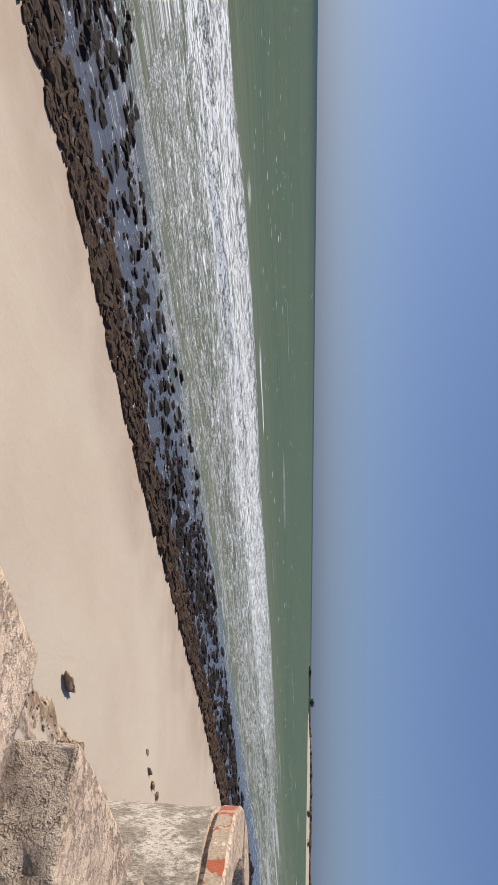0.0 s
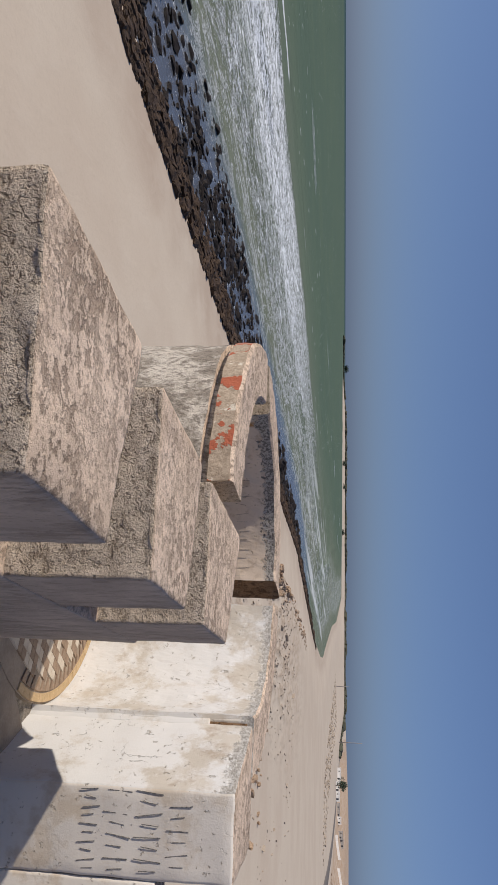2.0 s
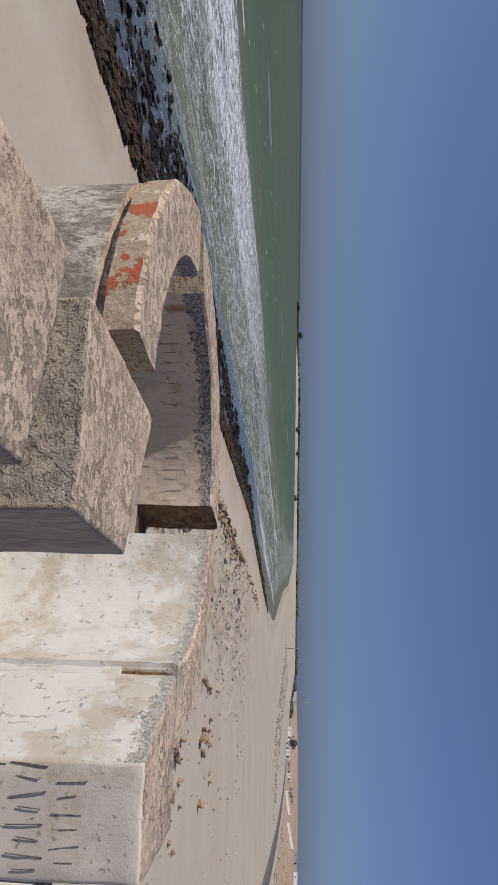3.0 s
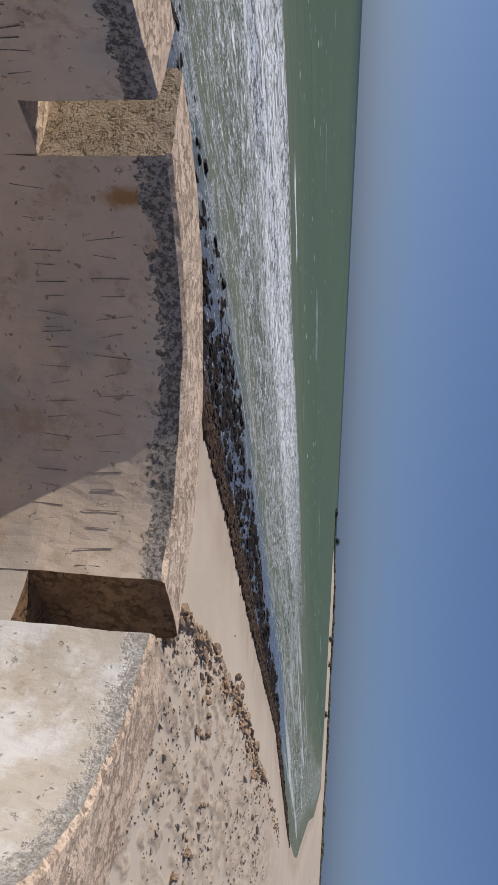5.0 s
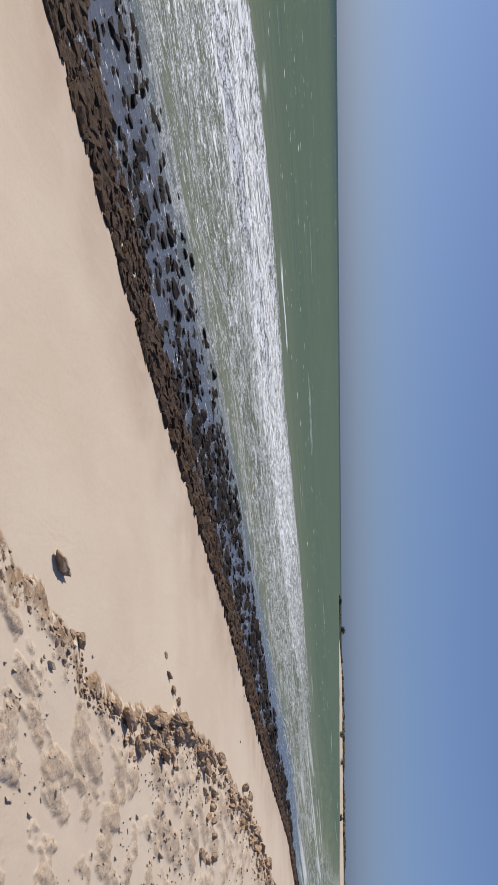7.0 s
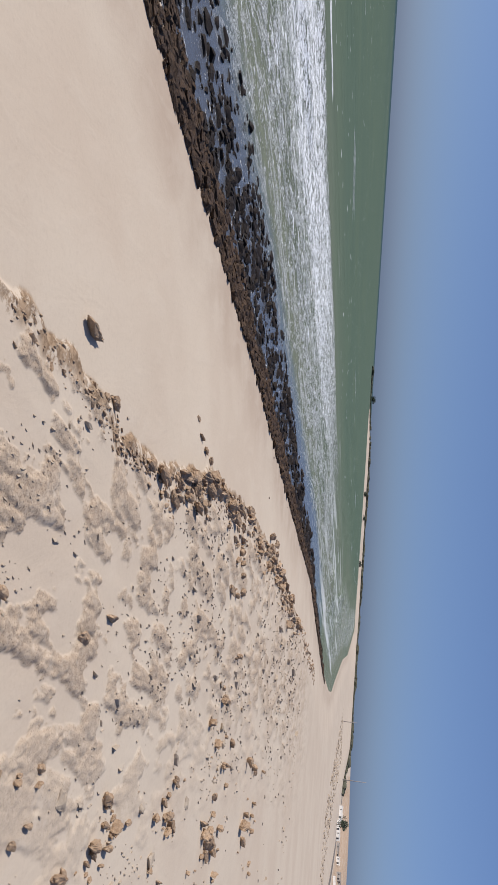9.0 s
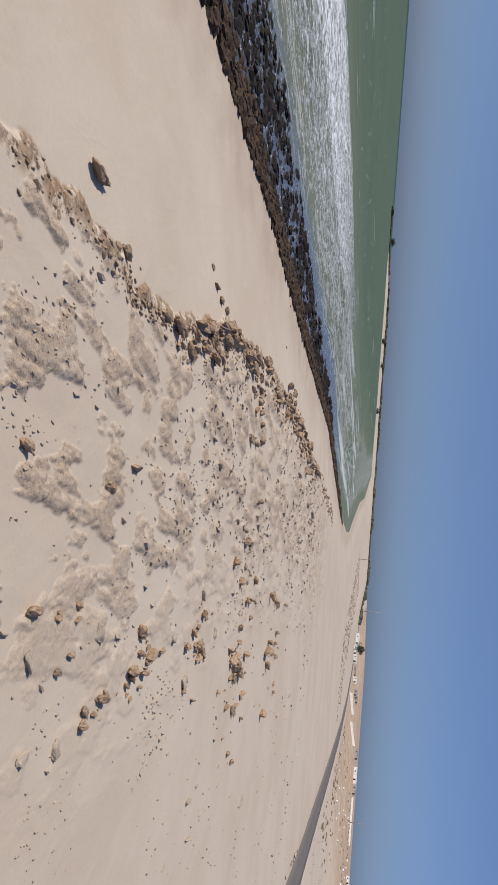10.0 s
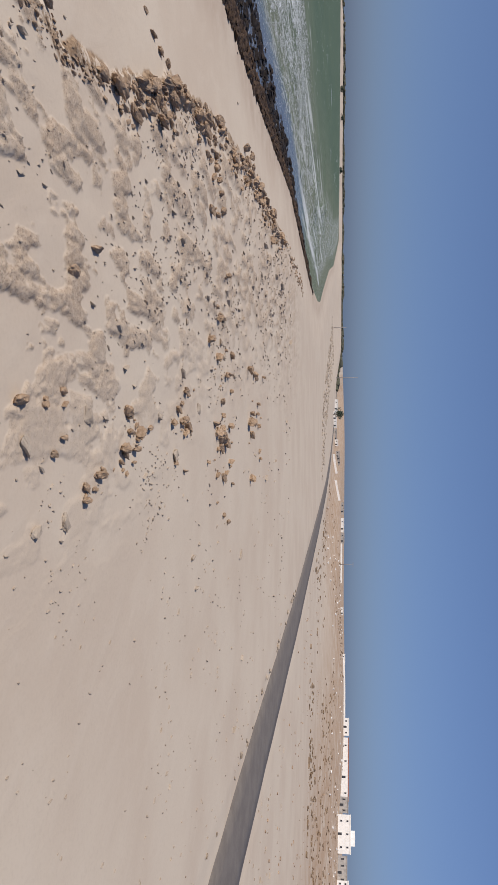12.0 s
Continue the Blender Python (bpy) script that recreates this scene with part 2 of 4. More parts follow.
def sand_ground():
    n = Nodes("beach_sand")
    rocky, wet, soil = n.attr("rocky"), n.attr("wet"), n.attr("soil")
    big = n.noise(0.11, 4, 0.55)
    mid = n.noise(0.55, 5, 0.62)
    fine = n.noise(7.0, 5, 0.7)
    grit = n.noise(60.0, 3, 0.7)
    col = n.mix(n.step(big, 0.35, 0.65), (0.522, 0.428, 0.332), (0.562, 0.474, 0.372))
    col = n.mix(n.calc("MULTIPLY", n.step(fine, 0.45, 0.75), 0.25), col, (0.42, 0.335, 0.26))
    crumb = n.noise(22.0, 5, 0.75)
    crust = n.step(n.calc("ADD", mid, n.calc("MULTIPLY", fine, 0.6)), 0.58, 0.74)
    rock = n.mix(n.step(fine, 0.40, 0.65), (0.435, 0.335, 0.245), (0.525, 0.42, 0.318))
    rock = n.mix(n.calc("MULTIPLY", n.step(crumb, 0.55, 0.60), 0.8), rock, (0.15, 0.105, 0.072))
    col = n.mix(n.calc("MULTIPLY", rocky, crust), col, rock)
    bare = n.calc("MULTIPLY", n.attr("edge"), n.step(n.calc("ADD", n.noise(1.3, 5, 0.65), n.calc("MULTIPLY", fine, 0.35)), 0.60, 0.68))
    col = n.mix(bare, col, n.mix(n.step(n.noise(4.0, 5, 0.7), 0.4, 0.62), (0.20, 0.135, 0.085), (0.36, 0.255, 0.165)))
    col = n.mix(n.calc("MULTIPLY", wet, n.step(n.noise(0.35, 4, 0.5), 0.25, 0.7, 0.1, 0.6)), col, (0.40, 0.30, 0.225))
    col = n.mix(n.calc("MULTIPLY", soil, n.step(n.noise(0.12, 6, 0.7), 0.28, 0.60)), col, (0.40, 0.275, 0.18))
    wind = n.noise(0.9, 4, 0.6, vec=n.stretch(n.place, (1.0, 0.45, 1), radians(-32)), distortion=0.6)
    col = n.mix(n.calc("MULTIPLY", n.step(wind, 0.48, 0.66), 0.22), col, (0.585, 0.50, 0.40))
    h = n.calc("ADD", n.calc("MULTIPLY", fine, 0.16), n.calc("ADD", n.calc("MULTIPLY", grit, 0.03), n.calc("MULTIPLY", wind, 0.5)))
    h = n.calc("ADD", h, n.calc("MULTIPLY", n.calc("MULTIPLY", rocky, crust), n.calc("ADD", n.calc("MULTIPLY", fine, 0.7), n.calc("MULTIPLY_ADD", crumb, -0.9, 0.06))))
    return n.done(col, 0.95, h, 0.07, 0.55, 0.12)


def sea_water():
    """Turbid green water; surf by its distance from the shore."""
    n = Nodes("sea_water")
    d = n.attr("off")
    along = n.attr("shore", "Vector")
    run = n.axis(0, along)
    slow = n.noise(1.0, 3, 0.5, vec=n.stretch(along, (0.018, 0.05, 1)))
    streak = n.noise(1.0, 5, 0.7, vec=n.stretch(along, (0.50, 1.3, 1)), distortion=1.2)
    lace = n.noise(1.0, 5, 0.72, vec=n.stretch(along, (1.6, 3.4, 1)), distortion=1.4)
    spray = n.noise(1.0, 4, 0.75, vec=n.stretch(along, (5.0, 8.0, 1)))
    dd = n.calc("ADD", d, n.calc("MULTIPLY", n.calc("SUBTRACT", slow, 0.5), 15.0))
    main = n.calc("MULTIPLY", n.step(dd, 18, 33), n.step(dd, 51, 45))
    main = n.calc("MULTIPLY", main, n.step(run, 760, 560, 0.66, 1.0))
    wash = n.calc("MULTIPLY", n.step(dd, 6, 12), n.step(dd, 40, 26))
    amount = n.calc("MAXIMUM", main, n.calc("MULTIPLY", wash, n.step(dd, 8, 24, 0.50, 0.76)))
    far = n.calc("MULTIPLY", n.step(n.noise(1.0, 3, 0.5, vec=n.stretch(along, (0.012, 0.06, 1))), 0.62, 0.68), n.calc("MULTIPLY", n.step(dd, 55, 70), n.step(dd, 170, 110)))
    caps = n.calc("MULTIPLY", n.step(n.noise(1.0, 2, 0.5, vec=n.stretch(along, (0.20, 0.62, 1))), 0.705, 0.725), n.step(dd, 52, 70))
    amount = n.calc("MAXIMUM", n.calc("MULTIPLY", amount, n.calc("MULTIPLY", n.step(run, 720, 620), n.step(run, 640, 530, 0.75, 1.0))), n.calc("MULTIPLY", far, 0.7))
    thread = n.calc("ADD", n.calc("MULTIPLY", streak, 0.42), n.calc("ADD", n.calc("MULTIPLY", lace, 0.36), n.calc("MULTIPLY", spray, 0.22)))
    thread = n.calc("MULTIPLY_ADD", n.calc("SUBTRACT", thread, 0.5), 2.5, 0.5)
    foam = n.step(n.calc("ADD", thread, n.calc("MULTIPLY", amount, 0.40)), 0.76, 0.90)
    foam = n.calc("MULTIPLY", foam, n.step(amount, 0.02, 0.2))
    veil = n.step(n.calc("ABSOLUTE", n.calc("SUBTRACT", n.noise(1.0, 5, 0.62, vec=n.stretch(along, (0.07, 0.30, 1)), distortion=1.5), 0.5)), 0.050, 0.012)
    veil = n.calc("MULTIPLY", n.calc("MULTIPLY", veil, n.step(spray, 0.36, 0.56)), n.calc("MULTIPLY", n.step(dd, 7, 12), n.step(dd, 44, 30)))
    foam = n.calc("MAXIMUM", foam, n.calc("MULTIPLY", veil, 0.8))
    roller = n.calc("ADD", d, n.calc("MULTIPLY", n.calc("SUBTRACT", slow, 0.5), 26.0))
    breaker = n.calc("MULTIPLY", n.step(n.calc("ABSOLUTE", n.calc("SUBTRACT", roller, 56.0)), 1.5, 0.5), n.step(n.noise(1.0, 2, 0.5, vec=n.stretch(along, (0.035, 0.01, 1))), 0.55, 0.60))
    foam = n.calc("MAXIMUM", foam, n.calc("MULTIPLY", n.calc("MULTIPLY", breaker, n.step(lace, 0.30, 0.5)), n.step(run, 700, 560)))
    foam = n.calc("MAXIMUM", foam, n.calc("MULTIPLY", caps, 0.85))
    lines = n.step(n.noise(1.0, 4, 0.6, vec=n.stretch(n.stretch(n.place, (1, 1, 1), radians(29)), (0.20, 0.010, 1)), distortion=0.2), 0.53, 0.60)
    lines = n.calc("MULTIPLY", n.calc("MULTIPLY", lines, n.step(lace, 0.30, 0.50)), n.calc("MULTIPLY", n.step(run, 570, 640), n.calc("MULTIPLY", n.step(d, 3, 9), n.step(d, 60, 30))))
    lines = n.calc("MULTIPLY", lines, n.step(run, 790, 750))
    foam = n.calc("MAXIMUM", foam, n.calc("MULTIPLY", lines, 0.7))
    fleck = n.calc("MULTIPLY", n.step(n.noise(1.0, 4, 0.75, vec=n.stretch(along, (1.6, 4.5, 1)), distortion=0.7), 0.54, 0.63), n.step(streak, 0.46, 0.58))
    fleck = n.calc("MULTIPLY", fleck, n.calc("MULTIPLY", n.step(d, 0.4, 2.0), n.step(d, 17, 11)))
    foam = n.calc("MAXIMUM", foam, n.calc("MULTIPLY", fleck, 0.8))
    offshore = n.calc("MAXIMUM", n.step(d, 7, 13), n.step(run, 560, 640))
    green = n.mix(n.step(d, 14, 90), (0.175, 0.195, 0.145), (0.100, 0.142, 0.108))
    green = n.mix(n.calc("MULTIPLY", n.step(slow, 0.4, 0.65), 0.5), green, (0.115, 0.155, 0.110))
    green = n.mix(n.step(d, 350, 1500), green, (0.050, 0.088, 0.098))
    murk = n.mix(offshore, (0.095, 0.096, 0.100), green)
    col = n.mix(foam, murk, (0.78, 0.80, 0.81))
    chop = n.noise(1.0, 5, 0.65, vec=n.stretch(along, (0.35, 1.3, 1)))
    swell = n.noise(1.0, 2, 0.5, vec=n.stretch(along, (0.05, 0.22, 1)))
    h = n.calc("ADD", n.calc("MULTIPLY", chop, 0.45), n.calc("ADD", n.calc("MULTIPLY", swell, 0.8), n.calc("MULTIPLY", foam, 0.25)))
    rough = n.step(foam, 0, 1, 0.22, 0.8)
    return n.done(col, rough, h, 0.5, n.step(offshore, 0, 1, 0.55, 0.85), n.step(offshore, 0, 1, 0.5, 0.0))


M_SAND, M_SEA = sand_ground(), sea_water()
M_ASPHALT = plain("asphalt", (0.150, 0.128, 0.110), (0.185, 0.160, 0.136), 0.5, 0.85, 0.01)
M_SCRUB = plain("dry_scrub", (0.05, 0.055, 0.035), (0.11, 0.105, 0.075), 0.4, 0.9, 0.05)
M_TUFT = plain("dry_tuft", (0.17, 0.115, 0.07), (0.26, 0.18, 0.11), 0.5, 0.95, 0.05)
M_LEAF = plain("grey_green_leaf", (0.035, 0.05, 0.035), (0.07, 0.09, 0.06), 1.0, 0.8, 0.02)
M_BARK = plain("bark", (0.12, 0.09, 0.065), (0.18, 0.14, 0.10), 3.0, 0.9, 0.02)
M_LIME = plain("limewashed_wall", (0.72, 0.70, 0.66), (0.82, 0.80, 0.76), 0.6, 0.85, 0.01)
M_GREYWALL = plain("grey_block_wall", (0.30, 0.28, 0.26), (0.42, 0.39, 0.36), 0.6, 0.9, 0.01)
M_OPENING = plain("dark_opening", (0.03, 0.03, 0.035), (0.05, 0.05, 0.055), 1.0, 0.5, 0.002)
M_TILEROOF = plain("red_roof", (0.28, 0.10, 0.06), (0.38, 0.16, 0.10), 1.0, 0.85, 0.02)
M_POLE = plain("painted_steel", (0.20, 0.18, 0.17), (0.30, 0.27, 0.26), 2.0, 0.55, 0.002, 0.5)
M_GROUT = plain("floor_mortar", (0.30, 0.24, 0.18), (0.38, 0.31, 0.235), 9.0, 0.9, 0.004)
M_TILE_A = plain("pale_tile", (0.52, 0.44, 0.34), (0.60, 0.52, 0.42), 25.0, 0.6, 0.002)
M_TILE_B = plain("brown_tile", (0.24, 0.165, 0.11), (0.32, 0.225, 0.155), 25.0, 0.6, 0.002)
M_TILE_C = plain("ochre_tile", (0.45, 0.31, 0.16), (0.55, 0.39, 0.22), 25.0, 0.6, 0.002)
M_SCRATCH = plain("charcoal_marks", (0.10, 0.094, 0.088), (0.34, 0.315, 0.29), 120.0, 0.95, 0.001, 0.1)


# ---- mesh helpers ----
def mesh_of(name, verts, faces, mats=(), smooth=False):
    me = bpy.data.meshes.new(name)
    me.from_pydata([tuple(v) for v in verts], [], [tuple(f) for f in faces])
    for m in mats:
        me.materials.append(m)
    if smooth:
        me.polygons.foreach_set("use_smooth", [True] * len(me.polygons))
    me.update()
    return me


def from_bm(name, bm, mats=(), smooth=False):
    bmesh.ops.recalc_face_normals(bm, faces=bm.faces[:])
    me = bpy.data.meshes.new(name)
    for f in bm.faces:
        f.smooth = smooth
    bm.to_mesh(me)
    bm.free()
    for m in mats:
        me.materials.append(m)
    return me


def part(name, bm, material, parent, label="", smooth=False):
    mats = material if isinstance(material, (list, tuple)) else [material]
    ob = new(name, bm if isinstance(bm, bpy.types.Mesh) else from_bm(name, bm, mats, smooth))
    ob.parent = parent
    if label:
        tagged(ob, label)
    return ob


def roughen(bm, amp, scale, seed=0.0):
    off = Vector((seed * 3.7, seed * 1.3, seed * 2.1))
    for v in bm.verts:
        p = v.co * scale + off
        v.co += Vector((noise.noise(p), noise.noise(p + Vector((31, 0, 0))), noise.noise(p + Vector((0, 57, 0))))) * amp
        p = v.co * scale * 4 + off
        v.co += Vector((noise.noise(p), noise.noise(p + Vector((31, 0, 0))), noise.noise(p + Vector((0, 57, 0))))) * amp * 0.4


def prism(corners, z0, z1, round_by=0.014, grain=0.035, amp=0.004, seed=0.0, low=None):
    """An upright block over a convex outline, its edges rounded and worn."""
    bm = bmesh.new()
    bottom = [bm.verts.new((x, y, z0)) for x, y in corners]
    top = [bm.verts.new((x, y, z1)) for x, y in corners]
    k = len(corners)
    bm.faces.new(bottom[::-1])
    bm.faces.new(top)
    for i in range(k):
        bm.faces.new((bottom[i], bottom[(i + 1) % k], top[(i + 1) % k], top[i]))
    bmesh.ops.recalc_face_normals(bm, faces=bm.faces[:])
    cut = z0 if low is None else low
    if cut > z0:
        bmesh.ops.bisect_plane(bm, geom=bm.verts[:] + bm.edges[:] + bm.faces[:], plane_co=(0, 0, cut), plane_no=(0, 0, 1))
    if round_by:
        keep = [e for e in bm.edges if min(v.co.z for v in e.verts) > cut - 1e-4 and e.calc_face_angle(0) > 0.5]
        bmesh.ops.bevel(bm, geom=keep, offset=round_by, segments=2, profile=0.6, affect="EDGES")
    for _ in range(5):
        long = [e for e in bm.edges if e.calc_length() > grain * 1.6 and min(v.co.z for v in e.verts) > cut - 1e-3]
        if not long:
            break
        bmesh.ops.subdivide_edges(bm, edges=long, cuts=1, use_grid_fill=True)
    bmesh.ops.triangulate(bm, faces=[f for f in bm.faces if len(f.verts) > 4])
    roughen(bm, amp, 9.0, seed)
    return bm


def paint_faces(bm, rule):
    bm.normal_update()
    for f in bm.faces:
        f.material_index = rule(f.normal, f.calc_center_median())


def sector(centre, a0, a1, profile, step=1.5, amp=0.003, seed=0.0):
    """A closed outline of (radius, height) swept round a centre from one angle to another, with end faces."""
    k = max(2, int(abs(a1 - a0) / step))
    bm = bmesh.new()
    rings = []
    for i in range(k + 1):
        a = radians(a0 + (a1 - a0) * i / k)
        rings.append([bm.verts.new((centre[0] + r * math.cos(a), centre[1] + r * math.sin(a), z)) for r, z in profile])
    m = len(profile)
    for i in range(k):
        for j in range(m):
            bm.faces.new((rings[i][j], rings[i][(j + 1) % m], rings[i + 1][(j + 1) % m], rings[i + 1][j]))
    if abs(a1 - a0) < 359:
        bm.faces.new(rings[0])
        bm.faces.new(rings[-1][::-1])
    else:
        bmesh.ops.remove_doubles(bm, verts=bm.verts[:], dist=1e-5)
    bmesh.ops.recalc_face_normals(bm, faces=bm.faces[:])
    if amp:
        roughen(bm, amp, 10.0, seed)
    return bm


def dense(points, gap):
    """The closed outline with points no further apart than gap."""
    out = []
    for (r0, z0), (r1, z1) in zip(points, points[1:] + points[:1]):
        k = max(1, math.ceil(math.hypot(r1 - r0, z1 - z0) / gap))
        out += [(r0 + (r1 - r0) * i / k, z0 + (z1 - z0) * i / k) for i in range(k)]
    return out


def thing(name, label, category, kind="", group=""):
    ob = new(name)
    return tagged(ob, label, category, group, kind)


def smoothstep(a, b, v):
    t = np.clip((v - a) / (b - a), 0, 1)
    return t * t * (3 - 2 * t)


def lattice(x, y, seed):
    """Smooth noise in 0..1 on arrays."""
    xi, yi = np.floor(x), np.floor(y)
    fx, fy = x - xi, y - yi
    fx, fy = fx * fx * (3 - 2 * fx), fy * fy * (3 - 2 * fy)

    def h(a, b):
        v = np.sin(a * 127.1 + b * 311.7 + seed * 74.7) * 43758.5453
        return v - np.floor(v)
    return (h(xi, yi) * (1 - fx) + h(xi + 1, yi) * fx) * (1 - fy) + (h(xi, yi + 1) * (1 - fx) + h(xi + 1, yi + 1) * fx) * fy


def fractal(x, y, seed, octaves=4, gain=0.5):
    total, amp, norm = 0, 1.0, 0.0
    for i in range(octaves):
        total = total + amp * lattice(x * 2 ** i, y * 2 ** i, seed + i)
        norm += amp
        amp *= gain
    return total / norm


# ---- the lie of the land ----
SHORE = np.array([(-400, -260), (-110, -75), (-45, -28), (-25, -3), (-18.4, 10), (-16.4, 15.5), (-11.0, 26.5), (-2.4, 47), (5.3, 63), (17.5, 89), (28.6, 113), (45, 139),
                  (73, 184), (92, 221), (103, 247), (112, 280), (150, 410), (215, 600), (330, 1000), (430, 1350), (330, 1490), (120, 1540), (-72, 1575), (-80, 1600), (300, 1800), (2600, 3600)], float)
LEDGE = np.array([(-3.2, 4), (-2.4, 10), (-1.9, 14.6), (-1.0, 16.0), (0.3, 19.7), (1.6, 21.5), (2.7, 24.5), (3.5, 31), (4.3, 36), (8, 47.3), (15, 64.8), (23.4, 81), (42.6, 117), (66, 158)], float)
ROAD = np.array([(10, -60), (34, -6), (45, 16), (55.5, 31.5), (74, 60), (92, 87), (111, 118), (153, 186), (213, 286), (270, 391), (332, 521), (468, 833), (600, 1130)], float)
SEA_LEVEL, SAND_LEVEL = -6.60, -5.96


def beside(x, y, line):
    """Signed distance to a line (positive to its right) and the way along it."""
    best = np.full(x.shape, 1e18)
    side = np.zeros(x.shape)
    run = np.zeros(x.shape)
    start = 0.0
    for (ax, ay), (bx, by) in zip(line[:-1], line[1:]):
        dx, dy = bx - ax, by - ay
        length = math.hypot(dx, dy)
        t = np.clip(((x - ax) * dx + (y - ay) * dy) / length ** 2, 0, 1)
        d2 = (x - ax - t * dx) ** 2 + (y - ay - t * dy) ** 2
        cross = (x - ax) * dy - (y - ay) * dx
        near = d2 < best - 1e-9
        best = np.where(near, d2, best)
        side = np.where(near, np.sign(cross), side)
        run = np.where(near, start + t * length, run)
        start += length
    return np.sqrt(best) * np.where(side == 0, 1, side), run


def land(x, y):
    """Height of the ground, and how rocky, wet and earthy it is."""
    d, _ = beside(x, y, SHORE)
    led, _ = beside(x, y, LEDGE)
    road, _ = beside(x, y, ROAD)
    r = np.hypot(x, y)
    heading = np.degrees(np.arctan2(x, y))
    z = SAND_LEVEL - 0.56 * smoothstep(14, 0, d) - 0.22 * smoothstep(0.5, -5, d) - 0.4 * smoothstep(-4, -26, d) - 3.0 * smoothstep(-26, -90, d)
    z += 0.10 * (fractal(x / 9, y / 9, 3, 3) - 0.5) * smoothstep(0, 6, d)
    inland = smoothstep(230, 470, r) * smoothstep(22, 34, heading) * np.maximum(smoothstep(8, 60, road), smoothstep(400, 560, r) * smoothstep(14, 60, -road) * smoothstep(0, 120, d))
    z += 7.2 * inland * (1 + 0.35 * smoothstep(44, 52, heading) - 0.30 * smoothstep(55, 61, heading)) + 5.0 * smoothstep(700, 1200, r) * smoothstep(0, 55, d) * smoothstep(10, 60, np.abs(road))
    shelf = smoothstep(-0.42, -0.16, led + 1.2 * (fractal(x / 1.6, y / 1.6, 8, 3) - 0.5))
    fade = smoothstep(15, 8, led - 0.12 * y + 3 * (fractal(x / 5, y / 5, 12, 3) - 0.5)) * smoothstep(150, 90, r)
    rocky = shelf * fade * smoothstep(8.5, 11.5, r)
    along, across = 0.53 * x + 0.85 * y, 0.85 * x - 0.53 * y
    bend = along + 1.4 * (fractal(x / 2.2, y / 2.2, 45, 3) - 0.5)
    plate = fractal(bend / 1.5, across / 0.62, 21, 5, 0.52) + 0.16 * (fractal(x / 7, y / 7, 23, 2) - 0.5)
    slab = smoothstep(0.520, 0.545, plate)
    dip = smoothstep(0.545, 0.70, plate)
    lumps = fractal(x / 0.24, y / 0.24, 35, 3, 0.6) - 0.5
    drift = fractal(bend / 3.0, across / 1.2, 39, 3) - 0.5
    z += shelf * 0.14 * smoothstep(60, 20, r) + rocky * (slab * (1 - 0.5 * smoothstep(5, 11, led - 0.08 * y)) * (0.018 + 0.0007 * np.minimum(r, 60) + 0.07 * dip + 0.07 * lumps) + 0.05 * drift - 0.02)
    rocky = rocky * slab * (1 - 0.65 * smoothstep(5, 11, led - 0.08 * y))
    rim = led + 1.2 * (fractal(x / 1.6, y / 1.6, 8, 3) - 0.5)
    edge = smoothstep(-0.48, -0.36, rim) * smoothstep(0.35, -0.05, rim) * smoothstep(110, 70, r) * smoothstep(8.5, 11.5, r)
    z -= 0.10 * smoothstep(6.0, 3.9, np.abs(road)) * smoothstep(700, 300, r)
    wet = smoothstep(5.5, 0.5, d + 3.0 * (fractal(x / 6, y / 6, 51, 3) - 0.5)) * smoothstep(-3, 0, d)
    soil = np.maximum(smoothstep(22, 110, road), smoothstep(260, 400, r) * smoothstep(6, 14, road)) * smoothstep(-20, 40, x)
    return z, rocky, wet, soil, edge


def sheet(name, radii, angles, height, mat):
    """A round sheet of ground or water: rings of vertices about the fort."""
    a = np.radians(angles)
    x, y = np.outer(radii, np.sin(a)), np.outer(radii, np.cos(a))
    z, attrs = height(x, y)
    n, m = x.shape
    verts = np.stack([x, y, z], -1).reshape(-1, 3)
    i, j = np.meshgrid(np.arange(n - 1), np.arange(m), indexing="ij")
    j2 = (j + 1) % m
    quads = np.stack([i * m + j, (i + 1) * m + j, (i + 1) * m + j2, i * m + j2], -1).reshape(-1, 4)[:, ::-1]
    me = bpy.data.meshes.new(name)
    me.vertices.add(len(verts))
    me.vertices.foreach_set("co", verts.ravel())
    me.loops.add(quads.size)
    me.loops.foreach_set("vertex_index", quads.ravel().astype(np.int32))
    me.polygons.add(len(quads))
    me.polygons.foreach_set("loop_start", np.arange(0, quads.size, 4, dtype=np.int32))
    me.polygons.foreach_set("use_smooth", np.ones(len(quads), bool))
    me.update(calc_edges=True)
    for key, v in attrs.items():
        if v.ndim == 3:
            me.attributes.new(key, "FLOAT_VECTOR", "POINT").data.foreach_set("vector", v.reshape(-1))
        else:
            me.attributes.new(key, "FLOAT", "POINT").data.foreach_set("value", v.ravel())
    me.materials.append(mat)
    return new(name, me)


def bearings(fine, lo=-74.0, hi=72.0):
    return np.concatenate([np.arange(lo, hi, fine), np.arange(hi, 360 + lo, 3.0)])


def ground_shape(x, y):
    z, rocky, wet, soil, edge = land(x, y)
    return z, {"rocky": rocky, "wet": wet, "soil": soil, "edge": edge}


